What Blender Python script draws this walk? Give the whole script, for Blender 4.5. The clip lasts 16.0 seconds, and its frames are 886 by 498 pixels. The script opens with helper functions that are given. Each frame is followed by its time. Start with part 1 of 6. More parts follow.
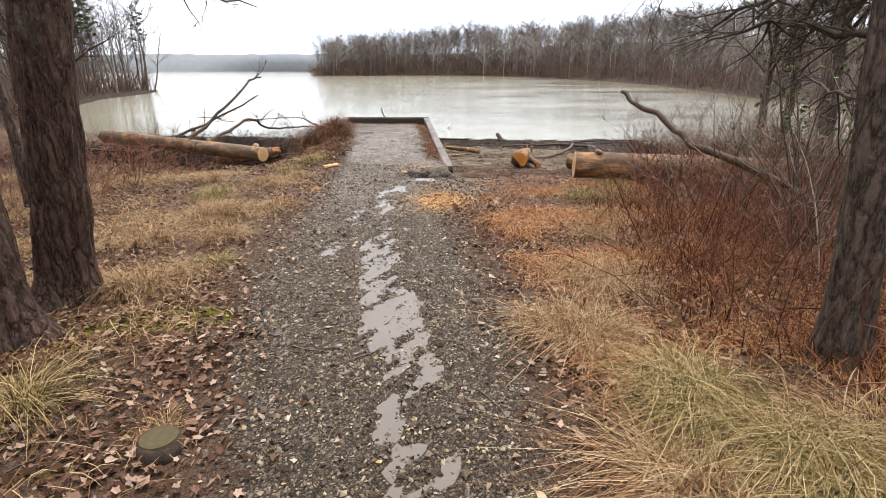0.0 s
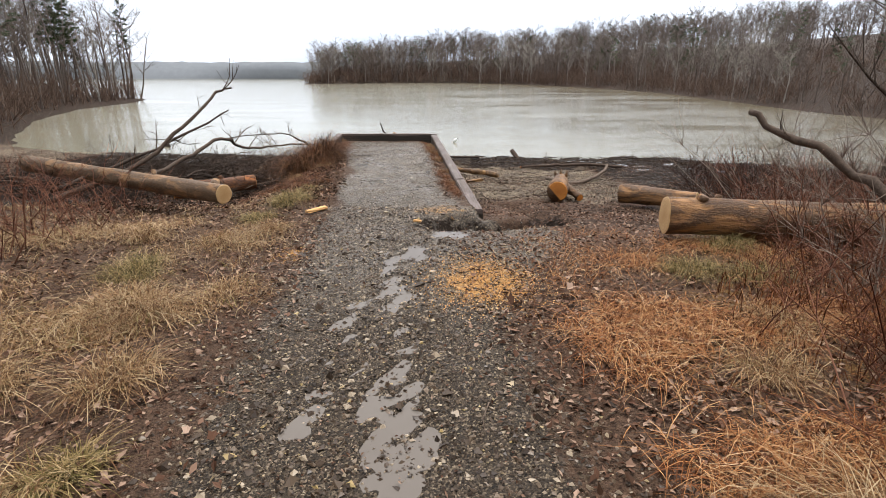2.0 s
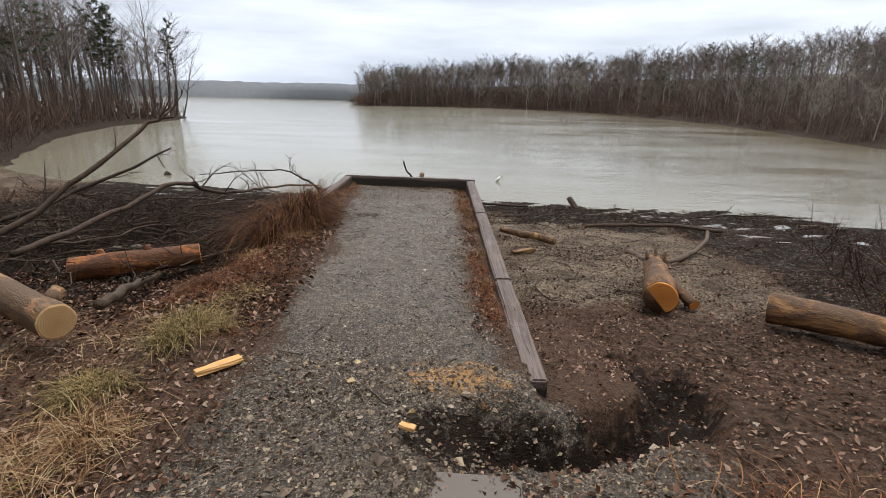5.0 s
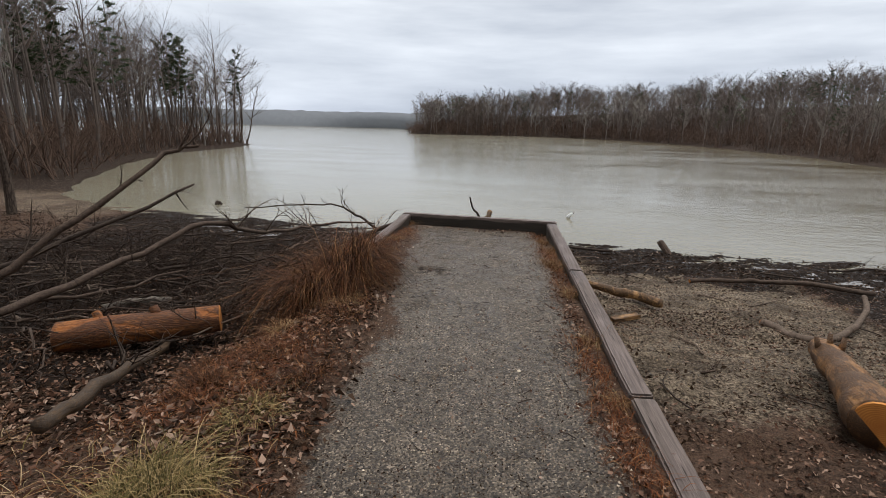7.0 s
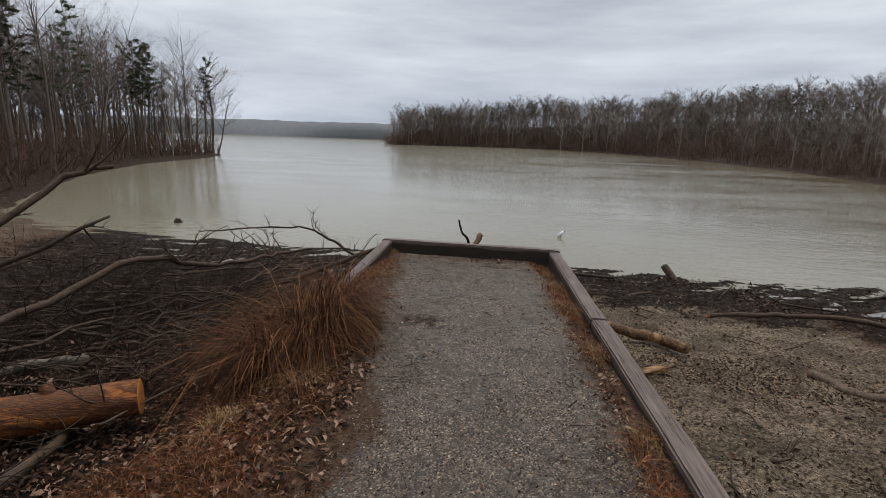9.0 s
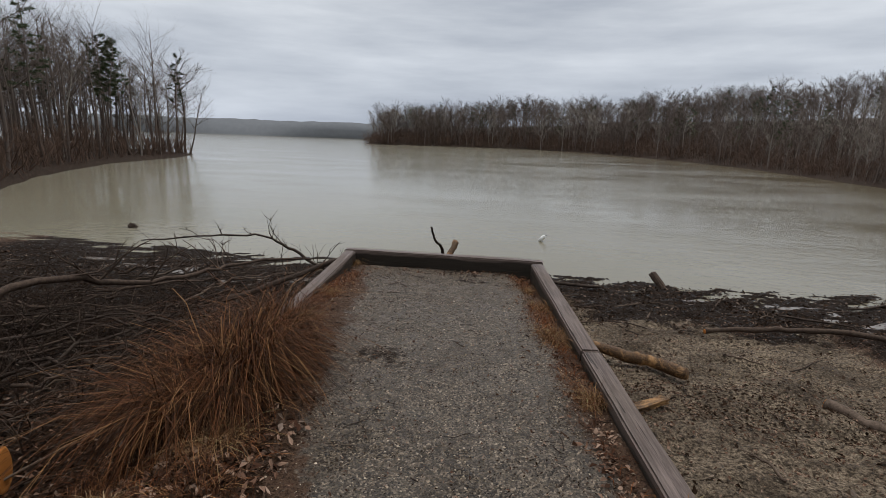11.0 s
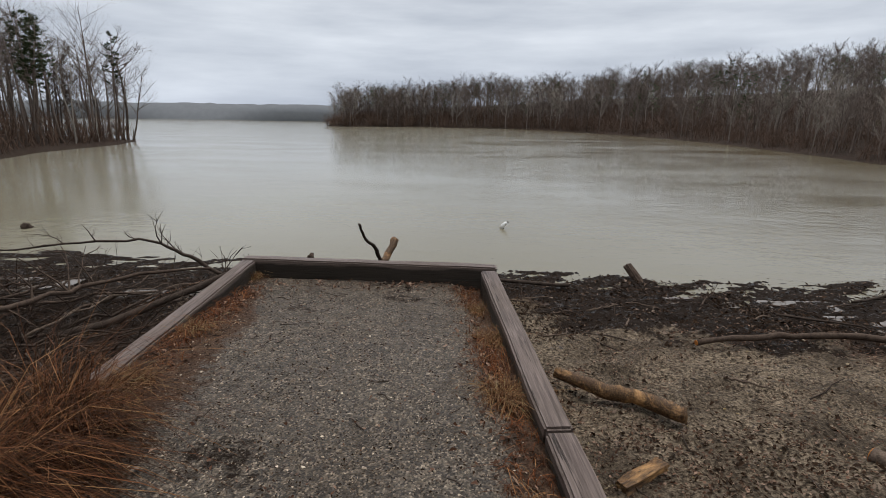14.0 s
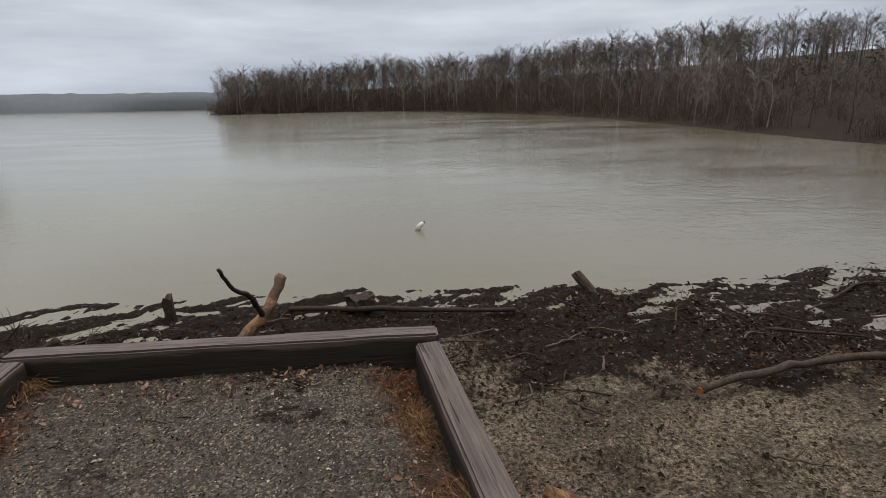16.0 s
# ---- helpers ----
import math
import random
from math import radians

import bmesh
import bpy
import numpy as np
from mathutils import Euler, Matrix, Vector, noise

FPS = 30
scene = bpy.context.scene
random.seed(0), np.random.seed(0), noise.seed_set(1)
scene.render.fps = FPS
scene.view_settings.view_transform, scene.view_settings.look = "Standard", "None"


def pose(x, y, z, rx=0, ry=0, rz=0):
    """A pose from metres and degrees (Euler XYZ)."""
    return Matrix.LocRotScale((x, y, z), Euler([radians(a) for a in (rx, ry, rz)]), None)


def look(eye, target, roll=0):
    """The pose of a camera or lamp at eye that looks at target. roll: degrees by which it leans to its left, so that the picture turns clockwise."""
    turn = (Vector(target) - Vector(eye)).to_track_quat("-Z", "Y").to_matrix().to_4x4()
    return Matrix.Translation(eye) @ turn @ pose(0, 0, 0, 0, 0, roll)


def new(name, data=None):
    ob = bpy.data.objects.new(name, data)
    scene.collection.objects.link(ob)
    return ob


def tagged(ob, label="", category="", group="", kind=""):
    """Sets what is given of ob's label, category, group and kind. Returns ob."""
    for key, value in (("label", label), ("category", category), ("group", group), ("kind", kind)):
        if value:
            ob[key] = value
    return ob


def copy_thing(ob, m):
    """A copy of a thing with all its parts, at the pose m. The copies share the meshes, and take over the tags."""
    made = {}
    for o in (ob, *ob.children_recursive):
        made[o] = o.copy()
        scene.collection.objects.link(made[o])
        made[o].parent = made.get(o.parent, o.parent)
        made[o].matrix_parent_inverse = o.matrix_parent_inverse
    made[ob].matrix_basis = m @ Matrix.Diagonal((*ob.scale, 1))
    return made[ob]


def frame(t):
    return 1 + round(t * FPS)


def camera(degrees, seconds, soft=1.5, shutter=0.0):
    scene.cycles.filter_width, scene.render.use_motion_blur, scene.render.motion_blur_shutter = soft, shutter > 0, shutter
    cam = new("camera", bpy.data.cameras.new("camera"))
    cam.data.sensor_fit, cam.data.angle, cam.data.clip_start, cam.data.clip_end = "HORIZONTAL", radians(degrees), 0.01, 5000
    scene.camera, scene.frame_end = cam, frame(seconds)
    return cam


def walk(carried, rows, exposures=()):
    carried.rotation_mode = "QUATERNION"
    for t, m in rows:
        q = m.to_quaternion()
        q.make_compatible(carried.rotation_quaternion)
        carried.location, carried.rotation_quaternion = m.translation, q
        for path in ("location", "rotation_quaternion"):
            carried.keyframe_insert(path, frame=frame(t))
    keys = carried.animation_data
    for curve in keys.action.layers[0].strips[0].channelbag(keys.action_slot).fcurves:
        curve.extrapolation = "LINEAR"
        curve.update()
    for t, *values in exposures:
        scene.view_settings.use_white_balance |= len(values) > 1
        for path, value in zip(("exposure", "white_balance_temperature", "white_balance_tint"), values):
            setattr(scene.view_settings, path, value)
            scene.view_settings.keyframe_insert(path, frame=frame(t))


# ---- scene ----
cam = camera(81.0, 16.0, soft=0.8)
METRES, EYE, TILT, LEAN, TURN = 13.0, 1.5, -19.3, 0.0, 0.0
ROWS = [
    (0.0, 0.0, 0.0, 0.0, -0.0, 0.0, 0.0),
    (0.5, -0.0232, 0.0465, 0.0116, -0.58, 0.11, 0.11),
    (1.0, -0.0222, 0.0909, 0.0298, -0.6, 0.22, 0.13),
    (1.5, -0.0271, 0.1356, 0.0465, -0.65, 0.45, 0.3),
    (2.0, -0.0297, 0.1776, 0.063, -0.52, 0.75, 0.22),
    (2.5, -0.0287, 0.2215, 0.08, -0.45, 0.82, 0.13),
    (3.0, -0.03, 0.2644, 0.0936, -0.31, 0.85, -0.0),
    (3.5, -0.0251, 0.3068, 0.106, -0.05, 1.05, -0.18),
    (4.0, -0.0191, 0.3487, 0.1224, 0.47, 1.42, -0.49),
    (4.5, -0.021, 0.386, 0.1391, 1.99, 2.14, -1.77),
    (5.0, -0.0228, 0.42, 0.1536, 3.67, 3.1, -2.67),
    (7.5, -0.0702, 0.558, 0.1979, 9.47, 6.02, -4.91),
    (8.0, -0.0762, 0.5818, 0.2054, 9.16, 6.26, -4.94),
    (8.5, -0.0763, 0.6023, 0.2159, 7.7, 6.75, -4.48),
    (9.0, -0.0851, 0.6145, 0.2218, 6.68, 7.05, -4.28),
    (11.5, -0.08, 0.6829, 0.2441, 3.93, 7.16, -3.29),
    (12.0, -0.0757, 0.6883, 0.2456, 3.23, 6.32, -2.77),
    (12.5, -0.0687, 0.6969, 0.2453, 3.12, 5.97, -2.57),
    (13.0, -0.069, 0.7215, 0.2493, 2.78, 5.69, -2.34),
    (13.5, -0.0675, 0.7514, 0.2613, 2.48, 5.44, -2.1),
    (14.0, -0.06, 0.7834, 0.2731, 1.48, 5.26, -1.39),
    (14.5, -0.0602, 0.8178, 0.285, 0.04, 5.01, -0.03),
    (15.0, -0.0606, 0.8529, 0.2966, -1.85, 4.72, 0.95),
    (15.5, -0.0601, 0.8867, 0.3105, -4.83, 4.06, 2.23),
    (16.0, -0.0628, 0.9186, 0.3207, -8.31, 3.25, 3.88),
]
walk(cam, [(t, pose(0, 0, EYE, TILT, LEAN, TURN) @ pose(METRES * x, METRES * y, METRES * z, 90 + pitch, roll, yaw)) for t, x, y, z, yaw, pitch, roll in ROWS],
     [(0.0, 1.7), (1.0, 1.6), (1.8, 1.35), (2.6, 1.12), (3.5, 0.9), (5.0, 0.78), (7.5, 0.4), (9.0, 0.2), (11.5, 0.1), (12.7, 0.12), (14.0, 0.28), (16.0, 0.15)])

# ---- world: an overcast winter sky ----
SUN_EL, SUN_AZ = radians(74), radians(20)
world = bpy.data.worlds.new("overcast_sky")
scene.world = world
world.use_nodes = True
wn, wl = world.node_tree.nodes, world.node_tree.links
wn.clear()
w_out = wn.new("ShaderNodeOutputWorld")
w_bg = wn.new("ShaderNodeBackground")
w_sky = wn.new("ShaderNodeTexSky")
w_sky.sky_type, w_sky.sun_disc, w_sky.sun_elevation, w_sky.sun_rotation = "NISHITA", False, SUN_EL, SUN_AZ
w_sky.dust_density = 4.0
w_dim = wn.new("ShaderNodeVectorMath")
w_dim.operation = "SCALE"
w_dim.inputs[3].default_value = 0.06
w_co = wn.new("ShaderNodeTexCoord")
w_map = wn.new("ShaderNodeMapping")
w_map.inputs["Scale"].default_value = (1.0, 1.6, 7.0)
w_noise = wn.new("ShaderNodeTexNoise")
w_noise.inputs["Scale"].default_value, w_noise.inputs["Detail"].default_value = 1.7, 6.0
w_noise.inputs["Roughness"].default_value = 0.55
w_ramp = wn.new("ShaderNodeValToRGB")
w_ramp.color_ramp.elements[0].position, w_ramp.color_ramp.elements[0].color = 0.3, (0.44, 0.47, 0.52, 1)
w_ramp.color_ramp.elements[1].position, w_ramp.color_ramp.elements[1].color = 0.72, (0.83, 0.85, 0.87, 1)
w_sep = wn.new("ShaderNodeSeparateXYZ")
w_grad = wn.new("ShaderNodeValToRGB")
w_grad.color_ramp.elements[0].position, w_grad.color_ramp.elements[0].color = 0.0, (0.74, 0.79, 0.88, 1)
w_grad.color_ramp.elements[1].position, w_grad.color_ramp.elements[1].color = 0.22, (0.95, 0.97, 1.0, 1)
for at, value in ((0.5, 1.2), (1.0, 1.45)):
    w_grad.color_ramp.elements.new(at).color = (value, value, value, 1)
w_mul = wn.new("ShaderNodeMix")
w_mul.data_type, w_mul.blend_type = "RGBA", "MULTIPLY"
w_mul.inputs[0].default_value = 1.0
w_mix = wn.new("ShaderNodeMix")
w_mix.data_type = "RGBA"
w_mix.inputs[0].default_value = 0.9
wl.new(w_co.outputs["Generated"], w_map.inputs[0])
wl.new(w_map.outputs[0], w_noise.inputs["Vector"])
wl.new(w_noise.outputs[0], w_ramp.inputs[0])
wl.new(w_co.outputs["Generated"], w_sep.inputs[0])
wl.new(w_sep.outputs[2], w_grad.inputs[0])
wl.new(w_ramp.outputs[0], w_mul.inputs[6])
wl.new(w_grad.outputs[0], w_mul.inputs[7])
wl.new(w_sky.outputs[0], w_dim.inputs[0])
wl.new(w_dim.outputs[0], w_mix.inputs[6])
wl.new(w_mul.outputs[2], w_mix.inputs[7])
wl.new(w_mix.outputs[2], w_bg.inputs[0])
w_bg.inputs[1].default_value = 1.0
wl.new(w_bg.outputs[0], w_out.inputs[0])
sun = new("sun", bpy.data.lights.new("sun", "SUN"))
sun.data.energy, sun.data.angle, sun.data.color = 1.35, radians(35), (1.0, 0.97, 0.93)
sun.matrix_world = look((30 * math.sin(SUN_AZ), 30 * math.cos(SUN_AZ), 30 * math.tan(SUN_EL)), (0, 0, 0))


# ---- materials ----
class Nodes:
    """A material's node tree, written from inside out."""

    def __init__(self, name):
        self.mat = bpy.data.materials.new(name)
        self.mat.use_nodes = True
        self.n, self.l = self.mat.node_tree.nodes, self.mat.node_tree.links
        self.bsdf = self.n["Principled BSDF"]

    def put(self, socket, value):
        if hasattr(value, "is_linked"):
            self.l.new(value, socket)
        elif socket.type == "RGBA" and isinstance(value, (int, float)):
            socket.default_value = (value, value, value, 1)
        elif isinstance(value, (tuple, list)) and len(value) == 3 and socket.type == "RGBA":
            socket.default_value = (*value, 1)
        else:
            socket.default_value = value

    def coords(self, kind="position", scale=(1, 1, 1)):
        if kind == "position":
            src = self.n.new("ShaderNodeNewGeometry").outputs["Position"]
        else:
            src = self.n.new("ShaderNodeTexCoord").outputs["Object"]
        m = self.n.new("ShaderNodeMapping")
        m.inputs["Scale"].default_value = scale
        self.l.new(src, m.inputs[0])
        return m.outputs[0]

    def noise(self, vec, scale, detail=5.0, rough=0.6, distort=0.0):
        t = self.n.new("ShaderNodeTexNoise")
        t.inputs["Scale"].default_value, t.inputs["Detail"].default_value = scale, detail
        t.inputs["Roughness"].default_value, t.inputs["Distortion"].default_value = rough, distort
        self.l.new(vec, t.inputs["Vector"])
        return t.outputs[0]

    def voronoi(self, vec, scale, feature="F1", out="Distance"):
        t = self.n.new("ShaderNodeTexVoronoi")
        t.feature = feature
        t.inputs["Scale"].default_value = scale
        self.l.new(vec, t.inputs["Vector"])
        return t.outputs[out]

    def ramp(self, fac, *stops):
        r = self.n.new("ShaderNodeValToRGB")
        e = r.color_ramp.elements
        while len(e) < len(stops):
            e.new(0.5)
        for el, (pos, col) in zip(e, stops):
            el.position = pos
            el.color = (*col, 1) if isinstance(col, (tuple, list)) else (col, col, col, 1)
        self.put(r.inputs[0], fac)
        return r.outputs[0]

    def mix(self, fac, a, b, blend="MIX"):
        m = self.n.new("ShaderNodeMix")
        m.data_type, m.blend_type = "RGBA", blend
        self.put(m.inputs[0], fac), self.put(m.inputs[6], a), self.put(m.inputs[7], b)
        return m.outputs[2]

    def math(self, op, a, b=0.5):
        m = self.n.new("ShaderNodeMath")
        m.operation = op
        self.put(m.inputs[0], a), self.put(m.inputs[1], b)
        return m.outputs[0]

    def zone(self, name):
        a = self.n.new("ShaderNodeAttribute")
        a.attribute_name = name
        s = self.n.new("ShaderNodeSeparateColor")
        self.l.new(a.outputs["Color"], s.inputs[0])
        return s.outputs[0], s.outputs[1], s.outputs[2]

    def island(self):
        return self.n.new("ShaderNodeNewGeometry").outputs["Random Per Island"]

    def done(self, colour, rough=0.7, height=None, depth=0.01, strength=0.6, **more):
        self.put(self.bsdf.inputs["Base Color"], colour)
        self.put(self.bsdf.inputs["Roughness"], rough)
        more.setdefault("Specular_IOR_Level", 0.2)
        for key, value in more.items():
            key = key.replace("_", " ")
            self.put(self.bsdf.inputs[key], value)
        if height is not None:
            b = self.n.new("ShaderNodeBump")
            b.inputs["Strength"].default_value, b.inputs["Distance"].default_value = strength, depth
            self.l.new(height, b.inputs["Height"])
            self.l.new(b.outputs[0], self.bsdf.inputs["Normal"])
        return self.mat


def ground_material():
    k = Nodes("wet_ground")
    p = k.coords()
    gravel, mud, chips = k.zone("zone_a")
    grass, sand, moss = k.zone("zone_b")
    crushed = k.zone("zone_c")[0]
    fine, mid, big = k.noise(p, 70, 5, 0.7), k.noise(p, 13, 6, 0.65), k.noise(p, 1.6, 4)
    coarse = k.ramp(k.noise(p, 30, 5, 0.7), (0.38, 0.0), (0.62, 1.0))
    speck = k.ramp(fine, (0.38, 0.0), (0.62, 1.0))
    pebble = k.voronoi(p, 105, "F1", "Color")
    dist = k.voronoi(p, 105)
    litter = k.mix(coarse, k.mix(mid, (0.009, 0.005, 0.0035), (0.035, 0.019, 0.013)), (0.1, 0.058, 0.04))
    litter = k.mix(k.math("MULTIPLY", speck, 0.55), litter, (0.2, 0.125, 0.08))
    stones = k.ramp(pebble, (0.1, (0.012, 0.009, 0.006)), (0.45, (0.05, 0.036, 0.025)), (0.7, (0.12, 0.087, 0.06)), (0.95, (0.4, 0.31, 0.21)))
    pale = k.ramp(pebble, (0.1, (0.02, 0.015, 0.012)), (0.45, (0.12, 0.094, 0.069)), (0.75, (0.27, 0.214, 0.157)), (0.95, (0.56, 0.45, 0.335)))
    stones = k.mix(k.math("MULTIPLY", crushed, k.ramp(big, (0.3, 0.55), (0.6, 1.0))), stones, pale)
    stones = k.mix(k.ramp(mid, (0.45, 0.0), (0.65, 0.7)), stones, (0.06, 0.045, 0.033))
    edge = k.math("ADD", k.math("MULTIPLY", k.math("SUBTRACT", mid, 0.5), 1.3), k.math("MULTIPLY", k.math("SUBTRACT", fine, 0.5), 0.6))

    def mask(z):
        return k.ramp(k.math("ADD", z, k.math("MULTIPLY", edge, k.math("MINIMUM", k.math("MULTIPLY", z, 4.0), 1.0))), (0.38, 0.0), (0.62, 1.0))

    col = k.mix(mask(grass), litter, k.mix(speck, (0.09, 0.045, 0.018), (0.26, 0.15, 0.06)))
    col = k.mix(mask(sand), col, k.mix(k.math("MULTIPLY", coarse, k.ramp(big, (0.35, 0.35), (0.6, 1.0))), (0.036, 0.025, 0.017), k.mix(speck, (0.17, 0.126, 0.087), (0.54, 0.425, 0.3))))
    col = k.mix(mask(gravel), col, stones)
    wet = mask(mud)
    col = k.mix(wet, col, k.mix(mid, (0.007, 0.005, 0.004), (0.046, 0.032, 0.024)))
    col = k.mix(mask(chips), col, k.mix(speck, (0.28, 0.12, 0.03), (0.62, 0.34, 0.11)))
    col = k.mix(mask(moss), col, k.mix(speck, (0.06, 0.065, 0.01), (0.2, 0.17, 0.03)))
    rough = k.mix(wet, k.mix(k.math("MULTIPLY", crushed, mask(gravel)), k.ramp(mid, (0.3, 0.5), (0.7, 0.85)), k.ramp(big, (0.4, 0.25), (0.6, 0.6))), k.ramp(mid, (0.36, 0.16), (0.44, 0.7)))
    height = k.math("ADD", k.math("MULTIPLY", dist, -0.5), k.math("ADD", k.math("MULTIPLY", mid, 1.8), fine))
    return k.done(col, rough, height, 0.025, 1.0, Specular_IOR_Level=k.mix(wet, k.mix(mask(gravel), 0.08, k.mix(crushed, 0.2, 0.5)), k.ramp(mid, (0.36, 0.5), (0.44, 0.04))))


def water_material(name="lake_water", deep=(0.185, 0.168, 0.12), wave=1.0):
    k = Nodes(name)
    p = k.coords("position", (1.0, 1.25, 1.0))
    ripples = k.math("ADD", k.noise(p, 2.3, 3, 0.5, 0.3), k.math("MULTIPLY", k.noise(p, 14, 2), 0.25))
    sep = k.n.new("ShaderNodeSeparateXYZ")
    k.l.new(k.coords(), sep.inputs[0])
    wind_reflect = k.ramp(k.math("ADD", k.math("MULTIPLY", sep.outputs[0], 0.025), 0.45), (0.3, 0.0), (0.9, 1.0))
    streak = k.ramp(k.noise(k.coords("position", (0.07, 0.17, 1)), 1.0, 6, 0.7), (0.4, 0.15), (0.6, 1.0))
    patch = k.math("ADD", k.math("MULTIPLY", streak, k.math("ADD", wind_reflect, 0.45)), 0.1)
    silt = k.noise(k.coords("position", (0.08, 0.2, 1)), 1.0, 4)
    col = k.mix(silt, deep, tuple(c * 1.25 for c in deep))
    if wave == 1.0:
        # browner to the right: silt, plus the far woods' reflection painted in
        col = k.mix(wind_reflect, col, (0.098, 0.08, 0.048))
    return k.done(col, k.math("ADD", k.math("MULTIPLY", patch, 0.1), 0.1 if wave == 1.0 else 0.0), k.math("MULTIPLY", ripples, patch), 0.024 * wave, 0.6, IOR=1.33, Specular_IOR_Level=0.5)


def bark_material(name, dark, light, stretch=(9, 9, 1.6), depth=0.02, moss=0.0, plates=0.85):
    k = Nodes(name)
    p = k.coords("object", stretch)
    grain, fine = k.noise(p, 2.2, 7, 0.7, 0.6), k.noise(k.coords("object", tuple(c * 5 for c in stretch)), 2.0, 4)
    warp = k.n.new("ShaderNodeVectorMath")
    warp.operation = "MULTIPLY_ADD"
    k.l.new(k.n.new("ShaderNodeTexCoord").outputs["Object"], warp.inputs[0])
    warp.inputs[1].default_value = stretch
    t = k.n.new("ShaderNodeTexNoise")
    t.inputs["Scale"].default_value, t.inputs["Detail"].default_value = 6.0, 4.0
    k.l.new(k.coords("object"), t.inputs["Vector"])
    k.l.new(t.outputs["Color"], warp.inputs[2])
    plate = k.voronoi(warp.outputs[0], 1.5, "DISTANCE_TO_EDGE")
    col = k.mix(k.ramp(grain, (0.3, 0.0), (0.7, 1.0)), dark, light)
    col = k.mix(k.ramp(plate, (0.0, plates), (0.22, 0.0)), col, tuple(c * 0.3 for c in dark))
    col = k.mix(k.math("MULTIPLY", k.ramp(fine, (0.4, 0.0), (0.7, 1.0)), 0.4), col, tuple(min(1, c * 1.5) for c in light))
    if moss:
        col = k.mix(k.ramp(k.noise(k.coords("object"), 3.0, 6, 0.7), (0.55, 0.0), (0.68, moss)), col, (0.24, 0.24, 0.19))
    return k.done(col, 0.75, k.math("ADD", k.math("MULTIPLY", k.ramp(plate, (0.0, 0.0), (0.25, 1.0)), plates), k.math("ADD", grain, k.math("MULTIPLY", fine, 0.3))), depth, 0.9, Specular_IOR_Level=0.08)


def log_material(name, dark, light, patch, amount=0.5):
    """Stripped log: streaks along its length, dark bark left in patches."""
    k = Nodes(name)
    streak = k.noise(k.coords("object", (14, 1.2, 14)), 2.0, 6, 0.65, 0.5)
    blot = k.noise(k.coords("object", (4, 1.6, 4)), 1.6, 6, 0.7, 0.4)
    fine = k.noise(k.coords("object", (60, 12, 60)), 2.0, 3)
    col = k.mix(k.ramp(streak, (0.3, 0.0), (0.7, 1.0)), dark, light)
    left = k.ramp(blot, (0.5 - 0.2 * amount, 0.0), (0.6 - 0.15 * amount, 0.9))
    left = k.math("MULTIPLY", left, k.ramp(fine, (0.3, 0.6), (0.55, 1.0)))
    col = k.mix(left, col, k.mix(fine, tuple(c * 0.4 for c in patch), patch))
    return k.done(col, 0.55, k.math("ADD", k.math("MULTIPLY", left, 1.0), k.math("MULTIPLY", streak, 0.7)), 0.012, 0.8)


def twig_material(name, a, b, rough=0.7):
    k = Nodes(name)
    col = k.mix(k.island(), a, b)
    col = k.mix(k.math("MULTIPLY", k.noise(k.coords(), 30, 3), 0.5), col, tuple(c * 0.4 for c in a))
    return k.done(col, rough, Specular_IOR_Level=0.06)


def blade_material(name, *stops, rough=0.6, spec=0.06):
    k = Nodes(name)
    col = k.ramp(k.island(), *stops)
    col = k.mix(k.math("MULTIPLY", k.noise(k.coords(), 2.5, 3), 0.55), col, k.mix(0.5, col, (0.12, 0.06, 0.025)))
    return k.done(col, rough, Specular_IOR_Level=spec)


def plain_material(name, a, b, scale=8, rough=0.7, depth=0.004):
    k = Nodes(name)
    n = k.noise(k.coords("object"), scale, 6)
    return k.done(k.mix(n, a, b), rough, n, depth, 0.5)


def timber_material():
    k = Nodes("weathered_timber")
    grain = k.noise(k.coords("object", (26, 1.1, 26)), 2.0, 7, 0.6, 0.6)
    stain = k.noise(k.coords("object", (3, 1.5, 3)), 1.5, 4)
    crack = k.ramp(k.noise(k.coords("object", (18, 0.5, 18)), 2.6, 3, 0.5, 1.2), (0.31, 0.8), (0.36, 0.0))
    col = k.mix(k.ramp(grain, (0.3, 0.0), (0.7, 1.0)), (0.06, 0.044, 0.038), (0.22, 0.17, 0.15))
    col = k.mix(k.ramp(stain, (0.4, 0.0), (0.75, 0.55)), col, (0.11, 0.088, 0.072))
    col = k.mix(crack, col, (0.025, 0.02, 0.017))
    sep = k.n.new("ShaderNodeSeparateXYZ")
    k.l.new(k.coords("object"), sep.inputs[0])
    # sides go near-black below the top: wet stain with shade painted in
    stain_shade = k.ramp(k.math("ADD", sep.outputs[2], k.math("MULTIPLY", k.math("SUBTRACT", stain, 0.5), 0.09)), (0.085, 0.85), (0.105, 0.0))
    col = k.mix(stain_shade, col, (0.024, 0.022, 0.017))
    return k.done(col, k.ramp(stain, (0.35, 0.38), (0.7, 0.65)), k.math("SUBTRACT", grain, k.math("MULTIPLY", crack, 1.2)), 0.01, 0.8, Specular_IOR_Level=0.12)


